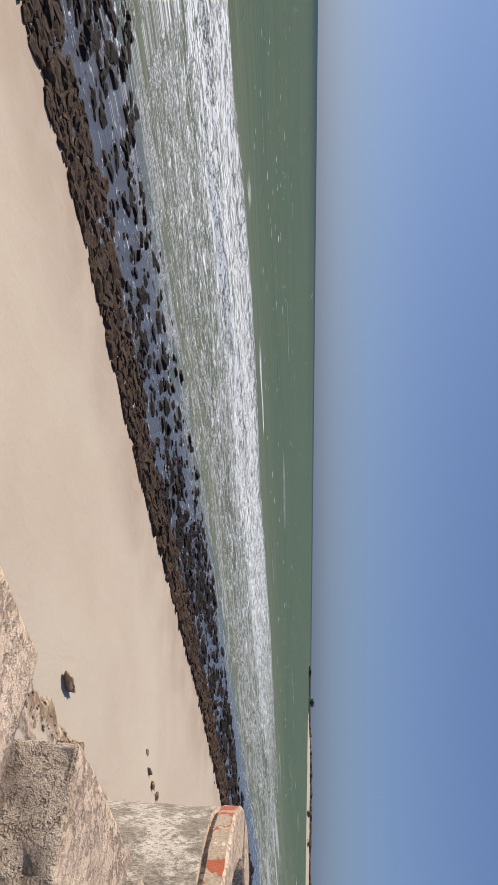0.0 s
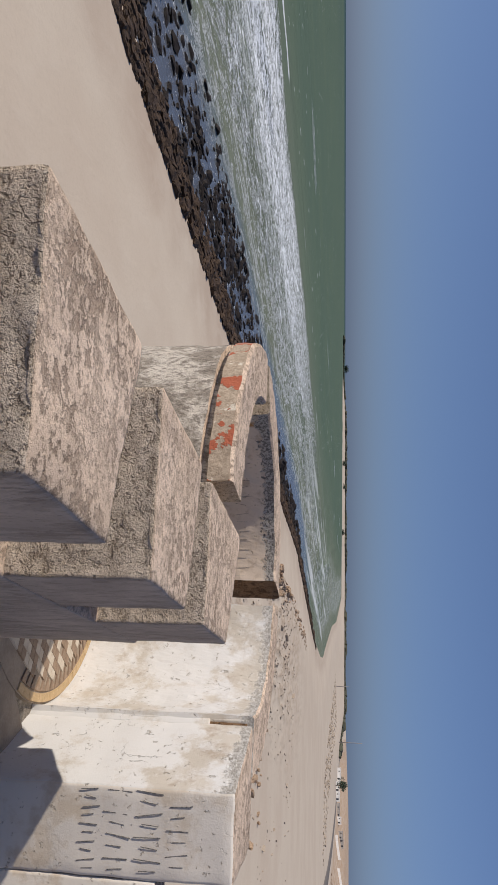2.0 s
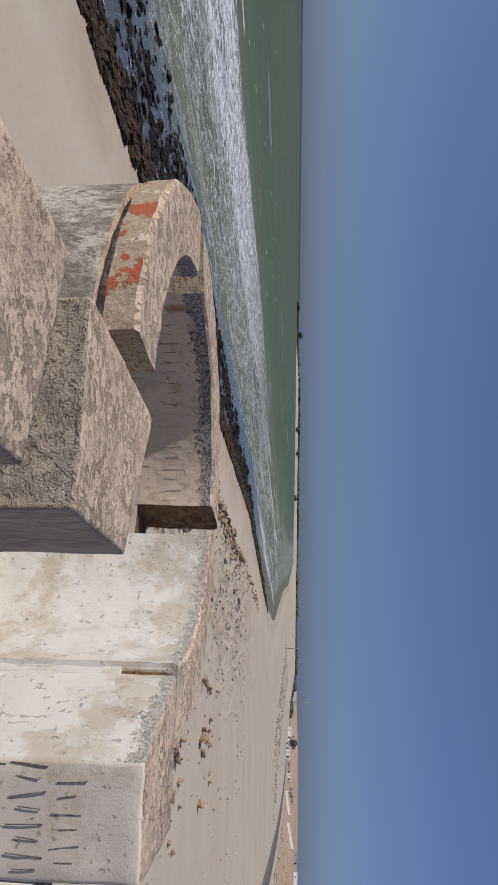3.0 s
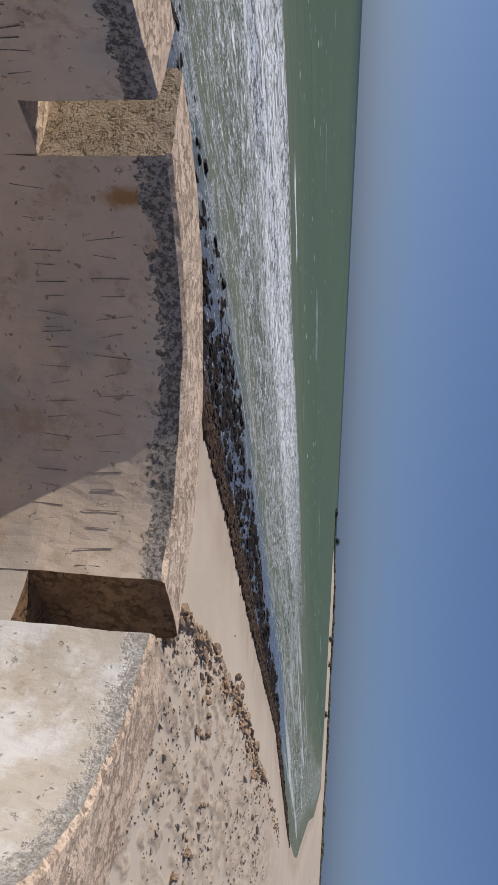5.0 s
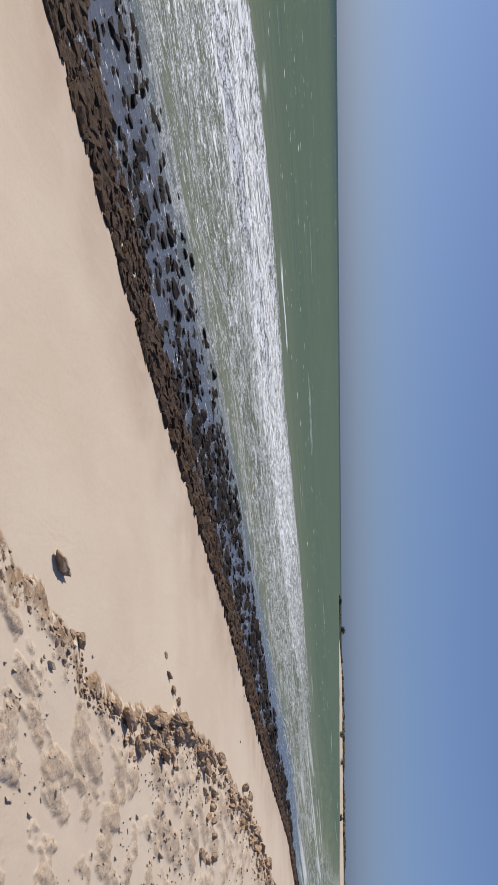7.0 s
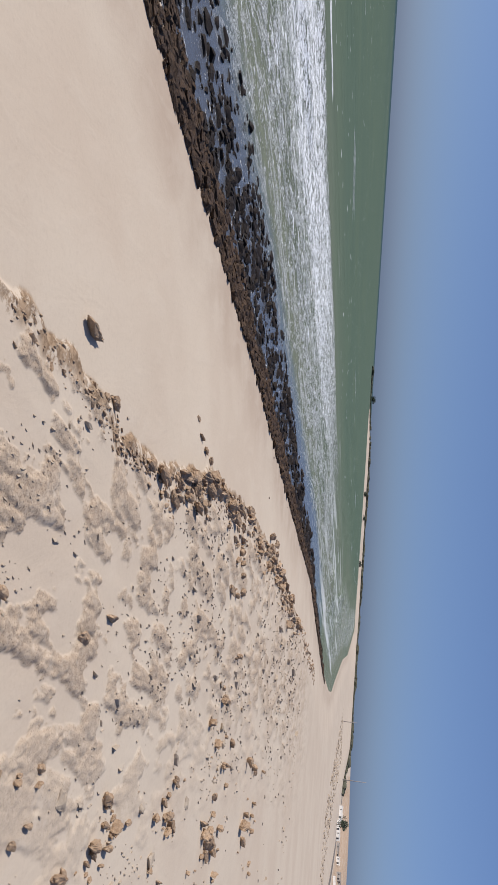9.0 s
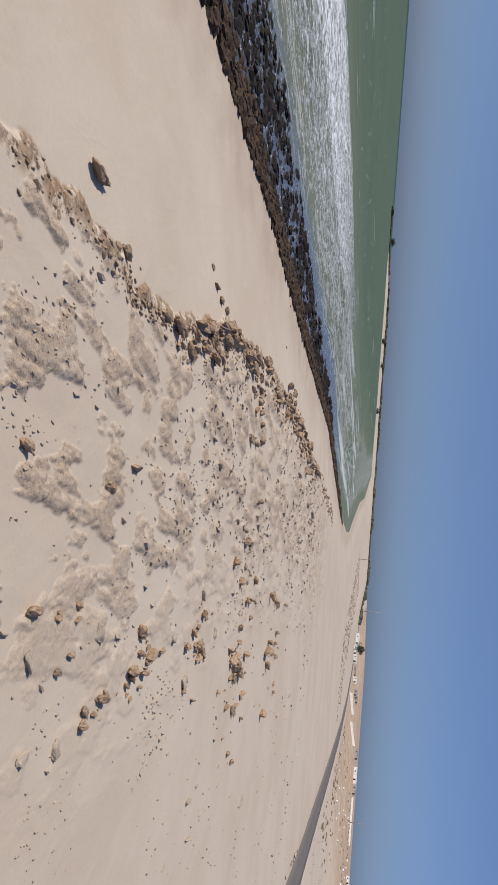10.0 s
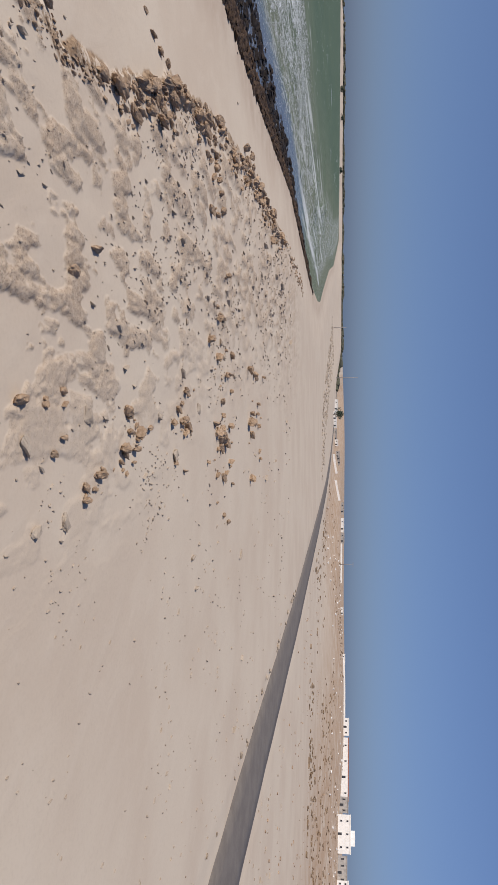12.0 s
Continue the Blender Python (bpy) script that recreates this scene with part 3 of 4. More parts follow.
def sea_shape(x, y):
    d, run = beside(x, y, SHORE)
    off = -d
    swell = 0.10 * (fractal(run / 9, off / 3.2, 61, 3) - 0.5) * smoothstep(4, 14, off)
    crest = 0.55 * smoothstep(0.55, 0.8, fractal(run / 40, off / 7.0, 71, 2)) * smoothstep(14, 24, off) * smoothstep(70, 44, off)
    swell += 0.45 * (fractal(run / 60, off / 11.0, 81, 2) - 0.5) * smoothstep(40, 80, off) * smoothstep(600, 250, off)
    return SEA_LEVEL + swell + crest, {"off": off, "shore": np.stack([run, off, 0 * off], -1)}


down = np.linspace(1.0, 0.0, 580) ** 1.15
radii = 7.4 / (0.0045 + 0.66 * down)
radii = np.concatenate([np.arange(0.5, 10.6, 0.35), radii[radii > 10.8], [1800, 2150, 2600, 3300, 4200]])
ground = tagged(sheet("ground", radii, bearings(0.15), ground_shape, M_SAND), "pale wind-blown beach sand with rock showing through", "sand", kind="structure")
down = np.linspace(1.0, 0.0, 330)
radii = np.concatenate([[9, 12, 15], 8.0 / (0.0040 + 0.42 * down), [2300, 2700, 3200, 3800, 4850]])
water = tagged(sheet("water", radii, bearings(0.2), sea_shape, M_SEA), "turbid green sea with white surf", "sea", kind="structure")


def ribbon(name, line, half, lift, mat, label, category):
    pts = []
    for (ax, ay), (bx, by) in zip(line[:-1], line[1:]):
        k = max(2, int(math.hypot(bx - ax, by - ay) / 4))
        pts += [(ax + (bx - ax) * i / k, ay + (by - ay) * i / k) for i in range(k)]
    p = np.array(pts)
    for _ in range(30):
        p[1:-1] = 0.25 * p[:-2] + 0.5 * p[1:-1] + 0.25 * p[2:]
    t = np.gradient(p, axis=0)
    t /= np.hypot(t[:, 0], t[:, 1])[:, None]
    nrm = np.stack([t[:, 1], -t[:, 0]], -1)
    cols = np.array([-1.04, -1, -0.5, 0, 0.5, 1, 1.04])
    drop = np.array([-0.25, 0, 0.03, 0.05, 0.03, 0, -0.25])
    verts, faces = [], []
    zc = land(p[:, 0], p[:, 1])[0]
    for i in range(len(p)):
        for c, dz in zip(cols, drop):
            q = p[i] + nrm[i] * c * half
            verts.append((q[0], q[1], zc[i] + lift + dz))
    m = len(cols)
    for i in range(len(p) - 1):
        for j in range(m - 1):
            faces.append((i * m + j, i * m + j + 1, (i + 1) * m + j + 1, (i + 1) * m + j))
    return tagged(new(name, mesh_of(name, verts, faces, [mat], True)), label, category, kind="structure")


ribbon("road", ROAD, 3.75, 0.16, M_ASPHALT, "grey asphalt coast road half covered by sand", "road")

# ---- the fort: parapet wall with merlons ----
WALL_START, WALL_WAY, WALL_THICK = Vector((-0.683, -2.297)), Vector((0.471, 0.882)), 0.36
WALL_LEFT = Vector((-WALL_WAY.y, WALL_WAY.x))
SILL, CREST, DECK = 0.78, 1.066, 0.15


def on_wall(along, left):
    p = WALL_START + WALL_WAY * along + WALL_LEFT * left
    return p.x, p.y


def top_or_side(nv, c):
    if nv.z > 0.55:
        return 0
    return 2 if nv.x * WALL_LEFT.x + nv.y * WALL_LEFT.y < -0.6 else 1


def crumble(bm, way, amp, scale):
    """Break up the faces that look along a way."""
    bm.normal_update()
    moves = []
    for v in bm.verts:
        if abs(v.normal.x * way.x + v.normal.y * way.y) > 0.9:
            n = noise.noise(v.co * scale) + 0.6 * noise.noise(v.co * scale * 2.3)
            moves.append((v, v.normal * (amp * n - amp * 0.6)))
    for v, m in moves:
        v.co += m


parapet = thing("wall_parapet", "weathered concrete parapet wall with square merlons", "wall", "structure")
bm = prism([on_wall(-4.6, 0), on_wall(1.53, 0), on_wall(1.53, WALL_THICK), on_wall(-4.6, WALL_THICK)], -6.4, SILL, 0.01, 0.06, 0.004, 1, low=0.2)
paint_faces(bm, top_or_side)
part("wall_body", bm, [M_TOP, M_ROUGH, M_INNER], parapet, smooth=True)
for k, (s0, s1, k0, k1) in enumerate([(-3.05, -2.72, -0.05, -0.05), (-2.44, -2.11, -0.05, -0.05), (-1.83, -1.50, -0.05, -0.05), (-1.22, -0.89, -0.05, -0.02), (-0.61, -0.27, -0.07, 0.05), (-0.01, 0.298, -0.08, 0.058), (0.56, 0.885, -0.048, 0.068), (1.12, 1.492, -0.042, 0.168)]):
    bm = prism([on_wall(s0, 0.002), on_wall(s1, 0.002), on_wall(s1 + k1, WALL_THICK + 0.018), on_wall(s0 + k0, WALL_THICK + 0.018)], SILL - 0.01, CREST, 0.010, 0.018 if s1 > -0.3 else 0.04, 0.003, 5 + k)
    crumble(bm, WALL_WAY, 0.007, 26.0)
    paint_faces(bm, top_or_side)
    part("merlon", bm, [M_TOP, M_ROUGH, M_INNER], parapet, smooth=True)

# ---- the round turret ----
RING, R_IN, R_OUT, RIM = (-0.02, -0.015), 0.663, 0.893, 1.063
turret = thing("wall_turret", "small round turret with a chipped, slotted parapet", "turret", "structure")
part("drum", sector(RING, 0, 360, dense([(0.02, -6.4), (0.885, -6.4), (0.885, DECK - 0.02), (0.02, DECK - 0.02)], 0.5), 3, 0.004, 2), M_DRUM, turret, smooth=True)
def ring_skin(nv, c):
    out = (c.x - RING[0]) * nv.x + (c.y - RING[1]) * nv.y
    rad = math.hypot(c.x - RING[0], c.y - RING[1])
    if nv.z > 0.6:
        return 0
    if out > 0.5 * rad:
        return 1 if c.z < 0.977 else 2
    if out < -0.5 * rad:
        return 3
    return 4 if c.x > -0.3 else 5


for k, (a0, a1, sill) in enumerate([(51.7, 63.2, 0.74), (149.7, 160.8, SILL)]):
    bm = sector(RING, a0, a1, dense([(R_IN + 0.002, DECK - 0.02), (0.884, DECK - 0.02), (0.884, sill), (R_IN + 0.002, sill)], 0.04), 1.2, 0.003, 3 + k)
    paint_faces(bm, ring_skin)
    # The right slot's sill top is coloured dark for the shade inside it.
    part("slot_sill", bm, [M_SHADED_CORE if k == 0 else M_TOP, M_DRUM, M_CORNICE, M_PANEL, M_CHEEK, M_CHEEK], turret)
OUTLINE = [(R_IN, DECK - 0.02), (0.886, DECK - 0.02), (0.886, 0.948), (0.862, 0.952), (0.862, 0.974), (R_OUT, 0.978), (R_OUT + 0.002, RIM - 0.012), (R_OUT - 0.012, RIM), (R_IN + 0.010, RIM), (R_IN, RIM - 0.010)]
def splay(bm, a0, a1, d0, d1):
    """Turn the ends of a piece of the ring outwards by so many degrees at its outer face."""
    for v in bm.verts:
        dx, dy = v.co.x - RING[0], v.co.y - RING[1]
        a = math.degrees(math.atan2(dy, dx)) % 360
        a = a - 360 if a > a1 + 40 else a
        f = min(1, max(0, (a - a0) / (a1 - a0)))
        turn = radians((d0 * (1 - f) + d1 * f) * (math.hypot(dx, dy) - R_IN) / (R_OUT - R_IN))
        c, s = math.cos(turn), math.sin(turn)
        v.co.x, v.co.y = RING[0] + dx * c - dy * s, RING[1] + dx * s + dy * c


for k, (a0, a1, inner, d0, d1) in enumerate([(160.6, 241, M_PANEL, 0, 0), (63.0, 149.9, M_PANEL, -3.6, 4.4), (-26.6, 51.9, M_WHITE, 0, 0)]):
    bm = sector(RING, a0, a1, dense([p for p in OUTLINE if k == 0 or p[0] != 0.862], 0.03), 1.2, 0.0045, 10 + k)
    splay(bm, a0, a1, d0, d1)
    paint_faces(bm, ring_skin)
    # The panel's cheek in the right slot has its shade in the colour.
    part("merlon", bm, [M_TOP, M_DRUM, M_CORNICE, inner, M_SHADED_CORE if k == 1 else (M_WHITE if k == 2 else M_CHEEK), M_CHEEK], turret, smooth=False)

# ---- the return wall with its broad white merlon ----
back = thing("wall_return", "limewashed return wall with scrawled marks", "wall", "structure")
CORNER, RUN = Vector((0.612, -0.785)), Vector((0.941, -0.338))
SIDE = Vector((0.338, 0.941))


def on_return(along, deep):
    p = CORNER + RUN * along + SIDE * deep
    return p.x, p.y


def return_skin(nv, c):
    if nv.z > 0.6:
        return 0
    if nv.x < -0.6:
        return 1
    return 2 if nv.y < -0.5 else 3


for name, block, z1 in (("merlon", [on_return(0, 0), on_return(0.285, 0), on_return(0.285, 0.44), on_return(0.08, 0.44), (0.600, -0.332)], 1.058),
                        ("wall_body", [on_return(0.285, 0.004), on_return(3.6, 0.004), on_return(3.6, 0.15), on_return(0.285, 0.15)], 0.80),
                        ("merlon", [on_return(0.70, 0), on_return(1.04, 0), on_return(1.04, 0.44), on_return(0.70, 0.44)], 1.058),
                        ("merlon", [on_return(1.40, 0), on_return(1.78, 0), on_return(1.78, 0.44), on_return(1.40, 0.44)], 1.058)):
    bm = prism(block, -6.4 if (name == "wall_body" or block[0] == on_return(0, 0)) else 0.83, z1, 0.012, 0.035, 0.004, 30 + len(block) + z1, low=0.1 if z1 > 1 and block[0] == on_return(0, 0) else None)
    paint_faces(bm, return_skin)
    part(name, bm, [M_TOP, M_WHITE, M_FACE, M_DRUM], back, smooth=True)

# Added block fills the open joint; its dark colour stands for shade in the gap.
bm = prism([(0.590, -0.304), (0.607, -0.342), (0.75, -0.36), (0.75, -0.27)], 0.12, 1.035, 0.006, 0.04, 0.003, 43)
part("joint_fill", bm, M_SHADED_CORE, back, "joint filled by a block coloured as dark shade", smooth=True)
bm = prism([(0.578, -0.298), (0.590, -0.323), (0.74, -0.335), (0.74, -0.265)], 0.12, 1.045, 0.005, 0.04, 0.003, 47)
part("plaster_fillet", bm, M_WHITE, back, smooth=True)
bm = prism([(0.578, -0.300), (0.602, -0.345), (0.75, -0.36), (0.75, -0.27)], 0.12, 0.885, 0.006, 0.04, 0.003, 41)
part("plaster_fillet", bm, M_WHITE, back, smooth=True)

# ---- deck and floor tiles ----
floor = tagged(new("floor", from_bm("floor", prism([(-3.4, -7.4), (3.8, -7.4), (3.8, -2.0), (0.95, -0.80), (0.60, -0.45), (-0.30, -0.72), (-0.75, -2.6)], -0.1, DECK, 0, 0.4, 0.0), [M_GROUT])), "worn mortar deck of the fort", "floor", kind="structure")
disc = sector(RING, 0, 360, [(0.01, DECK - 0.03), (R_IN - 0.004, DECK - 0.03), (R_IN - 0.004, DECK + 0.003), (0.01, DECK + 0.003)], 5, 0.0)
part("turret_floor", disc, M_GROUT, floor)


def tile_mesh(name, outline, mat):
    bm = bmesh.new()
    base = [bm.verts.new((x, y, 0)) for x, y in outline]
    top = [bm.verts.new((x * 0.93, y * 0.93, 0.006)) for x, y in outline]
    bm.faces.new(top)
    for i in range(len(outline)):
        j = (i + 1) % len(outline)
        bm.faces.new((base[i], base[j], top[j], top[i]))
    return from_bm(name, bm, [mat])


DIAMOND = [(0.034, 0), (0, 0.027), (-0.034, 0), (0, -0.027)]
diamonds = [tile_mesh("tile", DIAMOND, m) for m in (M_TILE_A, M_TILE_B)]
for i in range(-15, 16):
    for j in range(-18, 19):
        x, y = RING[0] + 0.12 + i * 0.034, RING[1] - 0.25 + j * 0.027
        if (i + j) % 2 or math.hypot(x - RING[0], y - RING[1]) > R_IN - 0.115 or x < -0.05 + 0.3 * abs(y + 0.2) or math.hypot(x - 0.45, y + 0.05) < 0.03:
            continue
        t = part("tile", diamonds[(i + 3 * ((j + 40) // 2)) % 2], None, floor)
        t.matrix_local = pose(x, y, DECK + 0.003, 0, 0, random.uniform(-2, 2))
WEDGE = [(0.036, 0.0), (-0.022, 0.024), (-0.022, -0.024)]
BORDER = [(0.018, -0.029), (0.018, 0.029), (-0.018, 0.027), (-0.018, -0.027)]
wedge, border = tile_mesh("tile", WEDGE, M_TILE_B), tile_mesh("tile", BORDER, M_TILE_C)
for k in range(-9, 22):
    a = k * 4.9
    for mesh, rad, spin in ((wedge, R_IN - 0.075, 180), (border, R_IN - 0.028, 0)):
        t = part("tile", mesh, None, floor)
        t.matrix_local = pose(RING[0] + rad * math.cos(radians(a)), RING[1] + rad * math.sin(radians(a)), DECK + 0.003, 0, 0, a + spin)

# ---- scrawled marks, as bars ----
def bar(width, length):
    bm = bmesh.new()
    bmesh.ops.create_cube(bm, size=1)
    for v in bm.verts:
        v.co = Vector((v.co.x * width, v.co.y * 0.0016, v.co.z * length))
    return from_bm("mark", bm, [M_SCRATCH])


def scrawl(place, facing, parent, letters, height, pitch, thick, seed):
    """A row of bars, two to a letter, along a face that looks the way of facing (degrees)."""
    rng = random.Random(seed)
    upright, short = bar(thick, height), bar(thick * 0.8, height * 0.62)
    for k in range(letters):
        for mesh, dx, lean in ((upright, -0.3, rng.uniform(-9, 9)), (short, 0.15, rng.uniform(-12, 12))):
            p, f = place(k * pitch + dx * pitch)
            m = part("mark", mesh, None, parent)
            m.matrix_local = pose(p[0], p[1], p[2] + rng.uniform(-0.1, 0.1) * height, 0, 0, f) @ pose(0, 0, 0, 0, lean, 0)


def on_panel(a0, z):
    def at(s):
        a = radians(a0) - s / R_IN
        return (RING[0] + (R_IN - 0.0014) * math.cos(a), RING[1] + (R_IN - 0.0014) * math.sin(a), z), math.degrees(a) - 90
    return at


def on_face(s0, z, drop=0.0):
    def at(s):
        p = CORNER + RUN * (s0 + s) - SIDE * 0.0016
        return (p.x, p.y, z - drop * s), math.degrees(math.atan2(RUN.y, RUN.x))
    return at


marks = turret
scrawl(on_panel(131, 0.885), 0, marks, 9, 0.092, 0.094, 0.0011, 1)
scrawl(on_panel(142, 0.74), 0, marks, 5, 0.075, 0.075, 0.0013, 2)
scrawl(on_panel(112, 0.745), 0, marks, 6, 0.075, 0.085, 0.0013, 3)
scrawl(on_panel(178, 0.82), 0, marks, 4, 0.06, 0.05, 0.0016, 4)
scrawl(on_face(0.035, 0.655), 0, back, 4, 0.085, 0.070, 0.0032, 5)
scrawl(on_face(0.035, 0.765), 0, back, 4, 0.095, 0.070, 0.0032, 6)
scrawl(on_face(0.075, 0.872), 0, back, 3, 0.075, 0.075, 0.0032, 7)
scrawl(on_face(0.03, 0.555), 0, back, 5, 0.062, 0.055, 0.0032, 8)

# ---- rocks ----
def block_mesh(name, seed, mat, points=15, squash=(1, 1, 1), fine=1):
    """A broken angular block: the hull of chance points, edges knocked off."""
    rng = random.Random(seed)
    bm = bmesh.new()
    for _ in range(points):
        d = Vector((rng.gauss(0, 1), rng.gauss(0, 1), rng.gauss(0, 1))).normalized()
        d = Vector([math.copysign(abs(c) ** 0.8, c) for c in d]) * rng.uniform(0.62, 1.15)
        bm.verts.new(d * 0.85)
    hull = bmesh.ops.convex_hull(bm, input=bm.verts[:])
    bmesh.ops.delete(bm, geom=[v for v in bm.verts if not v.link_faces], context="VERTS")
    bmesh.ops.dissolve_limit(bm, angle_limit=radians(14), verts=bm.verts[:], edges=bm.edges[:])
    if fine:
        bmesh.ops.bevel(bm, geom=bm.edges[:], offset=0.04, segments=1, affect="EDGES")
        bmesh.ops.triangulate(bm, faces=bm.faces[:])
        bmesh.ops.subdivide_edges(bm, edges=bm.edges[:], cuts=fine, use_grid_fill=True)
        roughen(bm, 0.06 + 0.045 * fine, 2.3, seed)
    bmesh.ops.triangulate(bm, faces=bm.faces[:])
    for v in bm.verts:
        v.co = Vector((v.co.x * squash[0], v.co.y * squash[1], v.co.z * squash[2]))
    return from_bm(name, bm, [mat], False)


def ground_at(x, y):
    return float(land(np.array([float(x)]), np.array([float(y)]))[0][0])


rng = random.Random(3)
brown = [block_mesh("rock", 100 + i, M_ROCK, 11 + i % 4, (1.5, rng.uniform(0.55, 0.8), rng.uniform(0.7, 0.95)), 3) for i in range(9)]
slabs = [block_mesh("rock", 150 + i, M_ROCK, 9, (1.6, 0.45, 0.9), 3) for i in range(5)]
pale = [block_mesh("rock", 200 + i, M_PALE, 16, (1.3, 0.95, 0.6), 2) for i in range(5)]


def set_rock(x, y, size, mesh, turn, label, sink=0.25, tilt=0.0, tall=1.0, group=""):
    ob = new("rock", mesh)
    ob.matrix_world = pose(x, y, ground_at(x, y) + size * 0.5 * tall * (1 - 2 * sink), tilt, 0, turn) @ Matrix.Diagonal((size, size, size * tall, 1))
    return tagged(ob, label, "rock", group)


SINGLE = [(-1.55, 18.8, 0.50, 4, 58, 0.75), (0.3, 20.6, 0.36, 1, 52, 0.8), (0.15, 19.9, 0.22, 6, 40, 0.8), (1.1, 31.9, 0.20, 2, 60, 0.6), (1.9, 32.4, 0.32, 7, 62, 0.6), (2.6, 33.3, 0.34, 3, 55, 0.6), (3.2, 34.4, 0.30, 5, 60, 0.6), (2.9, 25.4, 0.55, 3, 40, 0.8), (2.4, 24.0, 0.36, 4, 50, 0.9),
          (7.9, 13.8, 0.27, 5, 70, 1.3), (8.7, 14.9, 0.17, 6, 60, 1.2), (13.2, 19.7, 0.30, 0, 50, 1.2), (13.8, 21.6, 0.30, 1, 95, 1.4), (12.5, 17.2, 0.27, 2, 60, 1.5),
          (12.2, 16.2, 0.30, 3, 30, 0.6), (17.3, 28.2, 0.46, 4, 65, 1.0), (24.0, 37.2, 0.66, 5, 50, 1.0), (23.0, 36.2, 0.5, 6, 70, 1.1), (25.4, 38.5, 0.52, 1, 40, 0.9),
          (30.5, 49.6, 0.70, 0, 70, 1.1), (11.2, 40.8, 0.45, 2, 50, 0.9), (17.6, 40.8, 0.75, 3, 62, 0.8), (21.8, 41.4, 0.6, 7, 62, 0.8), (4.1, 13.9, 0.26, 4, 45, 1.0), (6.6, 18.5, 0.30, 5, 60, 0.9), (6.8, 20.6, 0.32, 8, 55, 0.9)]
for x, y, size, which, turn, tall in SINGLE:
    set_rock(x, y, size, slabs[which % 5] if turn in (58, 52, 62) else brown[which], turn, "rust-brown sandstone boulder half sunk in beach sand", 0.18, 10 if tall < 0.9 else 4, tall * 0.9, "boulders on the sand")

rng = random.Random(11)
for cx, cy, many, wide in ((13.4, 20.5, 18, 0.8), (12.6, 16.6, 5, 0.5), (17.6, 28.4, 16, 1.2), (24.3, 37.6, 28, 2.2), (19.2, 41, 10, 2.4), (10.2, 43.5, 10, 1.0), (14.0, 61, 8, 1.8), (33.0, 54, 16, 3.0), (9.6, 15.4, 5, 0.7)):
    for k in range(many):
        set_rock(cx + rng.gauss(0, 1) * wide, cy + rng.gauss(0, 1) * wide, rng.uniform(0.07, 0.26) * (0.7 + cy / 40), rng.choice(brown), rng.gauss(58, 22), "small broken sandstone lump lying on the sand", 0.15, rng.uniform(-15, 15), rng.uniform(0.7, 1.2), "broken stones on the sand")
rubble = []
for k in range(1200):
    t = rng.random()
    i = (6.3 if k < 100 else 1.2) + (t * 5.0 if k < 100 else t ** 0.6 * 11.2)
    a, b = LEDGE[int(i)], LEDGE[min(int(i) + 1, len(LEDGE) - 1)]
    f = i - int(i)
    x, y = a[0] + (b[0] - a[0]) * f, a[1] + (b[1] - a[1]) * f
    spread = 0.4 + 0.012 * y
    x += (abs(rng.gauss(0, 1.0 if 6 < i < 11.2 else 0.35)) - 0.1) * spread
    y += rng.gauss(0, 0.8) * spread
    if k >= 100:
        q = (0.05 + 0.17 * rng.random() ** 2) * (0.55 + y / 55) * (1.0 if 6 < i < 11.2 else 0.6)
        rubble.append((x, y, ground_at(x, y) + 0.15 * q, q * 1.7, q * 0.7, q * rng.uniform(0.5, 0.9), rng.gauss(1.0, 0.3), k))
        continue
    set_rock(x, y, rng.uniform(0.16, 0.46) * (0.75 + y / 60), rng.choice(brown + slabs), rng.gauss(58, 14), "brown slab broken from the rock ledge", 0.2, rng.uniform(-12, 12), rng.uniform(0.6, 1.0), "slabs along the ledge")
for k in range(60):
    x, y = rng.uniform(2, 30), rng.uniform(12, 60)
    if not -2 < x - 0.4 * y < 8:
        continue
    set_rock(x, y, rng.uniform(0.12, 0.35), rng.choice(pale), rng.uniform(0, 180), "pale sand-dusted stone on the ledge", 0.3, 0, rng.uniform(0.6, 1.0), "stones on the ledge")


def scatter(name, places, shapes, mat, label, category):
    """Many small stones in one mesh."""
    verts, faces, base = [], [], 0
    for x, y, z, sx, sy, sz, turn, w in places:
        v, f = shapes[w % len(shapes)]
        c, s = math.cos(turn), math.sin(turn)
        p = v * np.array((sx, sy, sz))
        verts.append(np.stack([x + p[:, 0] * c - p[:, 1] * s, y + p[:, 0] * s + p[:, 1] * c, z + p[:, 2]], -1))
        faces.append(f + base)
        base += len(v)
    me = mesh_of(name, np.concatenate(verts).tolist(), np.concatenate(faces).tolist(), [mat])
    return tagged(new(name, me), label, category, kind="stuff")


def shapes_of(seed, count, sub=2, cuts=7, squash=(1, 1, 1)):
    out = []
    for i in range(count):
        me = block_mesh("shape", seed + i, M_ROCK, 9 + cuts, squash, sub - 1)
        v = np.array([v.co[:] for v in me.vertices])
        f = np.array([p.vertices[:] for p in me.polygons])
        bpy.data.meshes.remove(me)
        out.append((v, f))
    return out


pebble_shapes, boulder_shapes = shapes_of(300, 5, 1, 4), shapes_of(330, 10, 1, 5)
scatter("ledge_rubble", rubble, boulder_shapes, M_ROCK, "broken brown rock along the ledge edge", "rubble")
g = np.random.RandomState(5)
n = 15000
heading, dist = np.radians(g.uniform(2, 70, n)), 13 + 95 * g.rand(n) ** 1.7
x, y = dist * np.sin(heading), dist * np.cos(heading)
led = beside(x, y, LEDGE)[0]
road = beside(x, y, ROAD)[0]
clump = fractal(x / 3.5, y / 3.5, 91, 3)
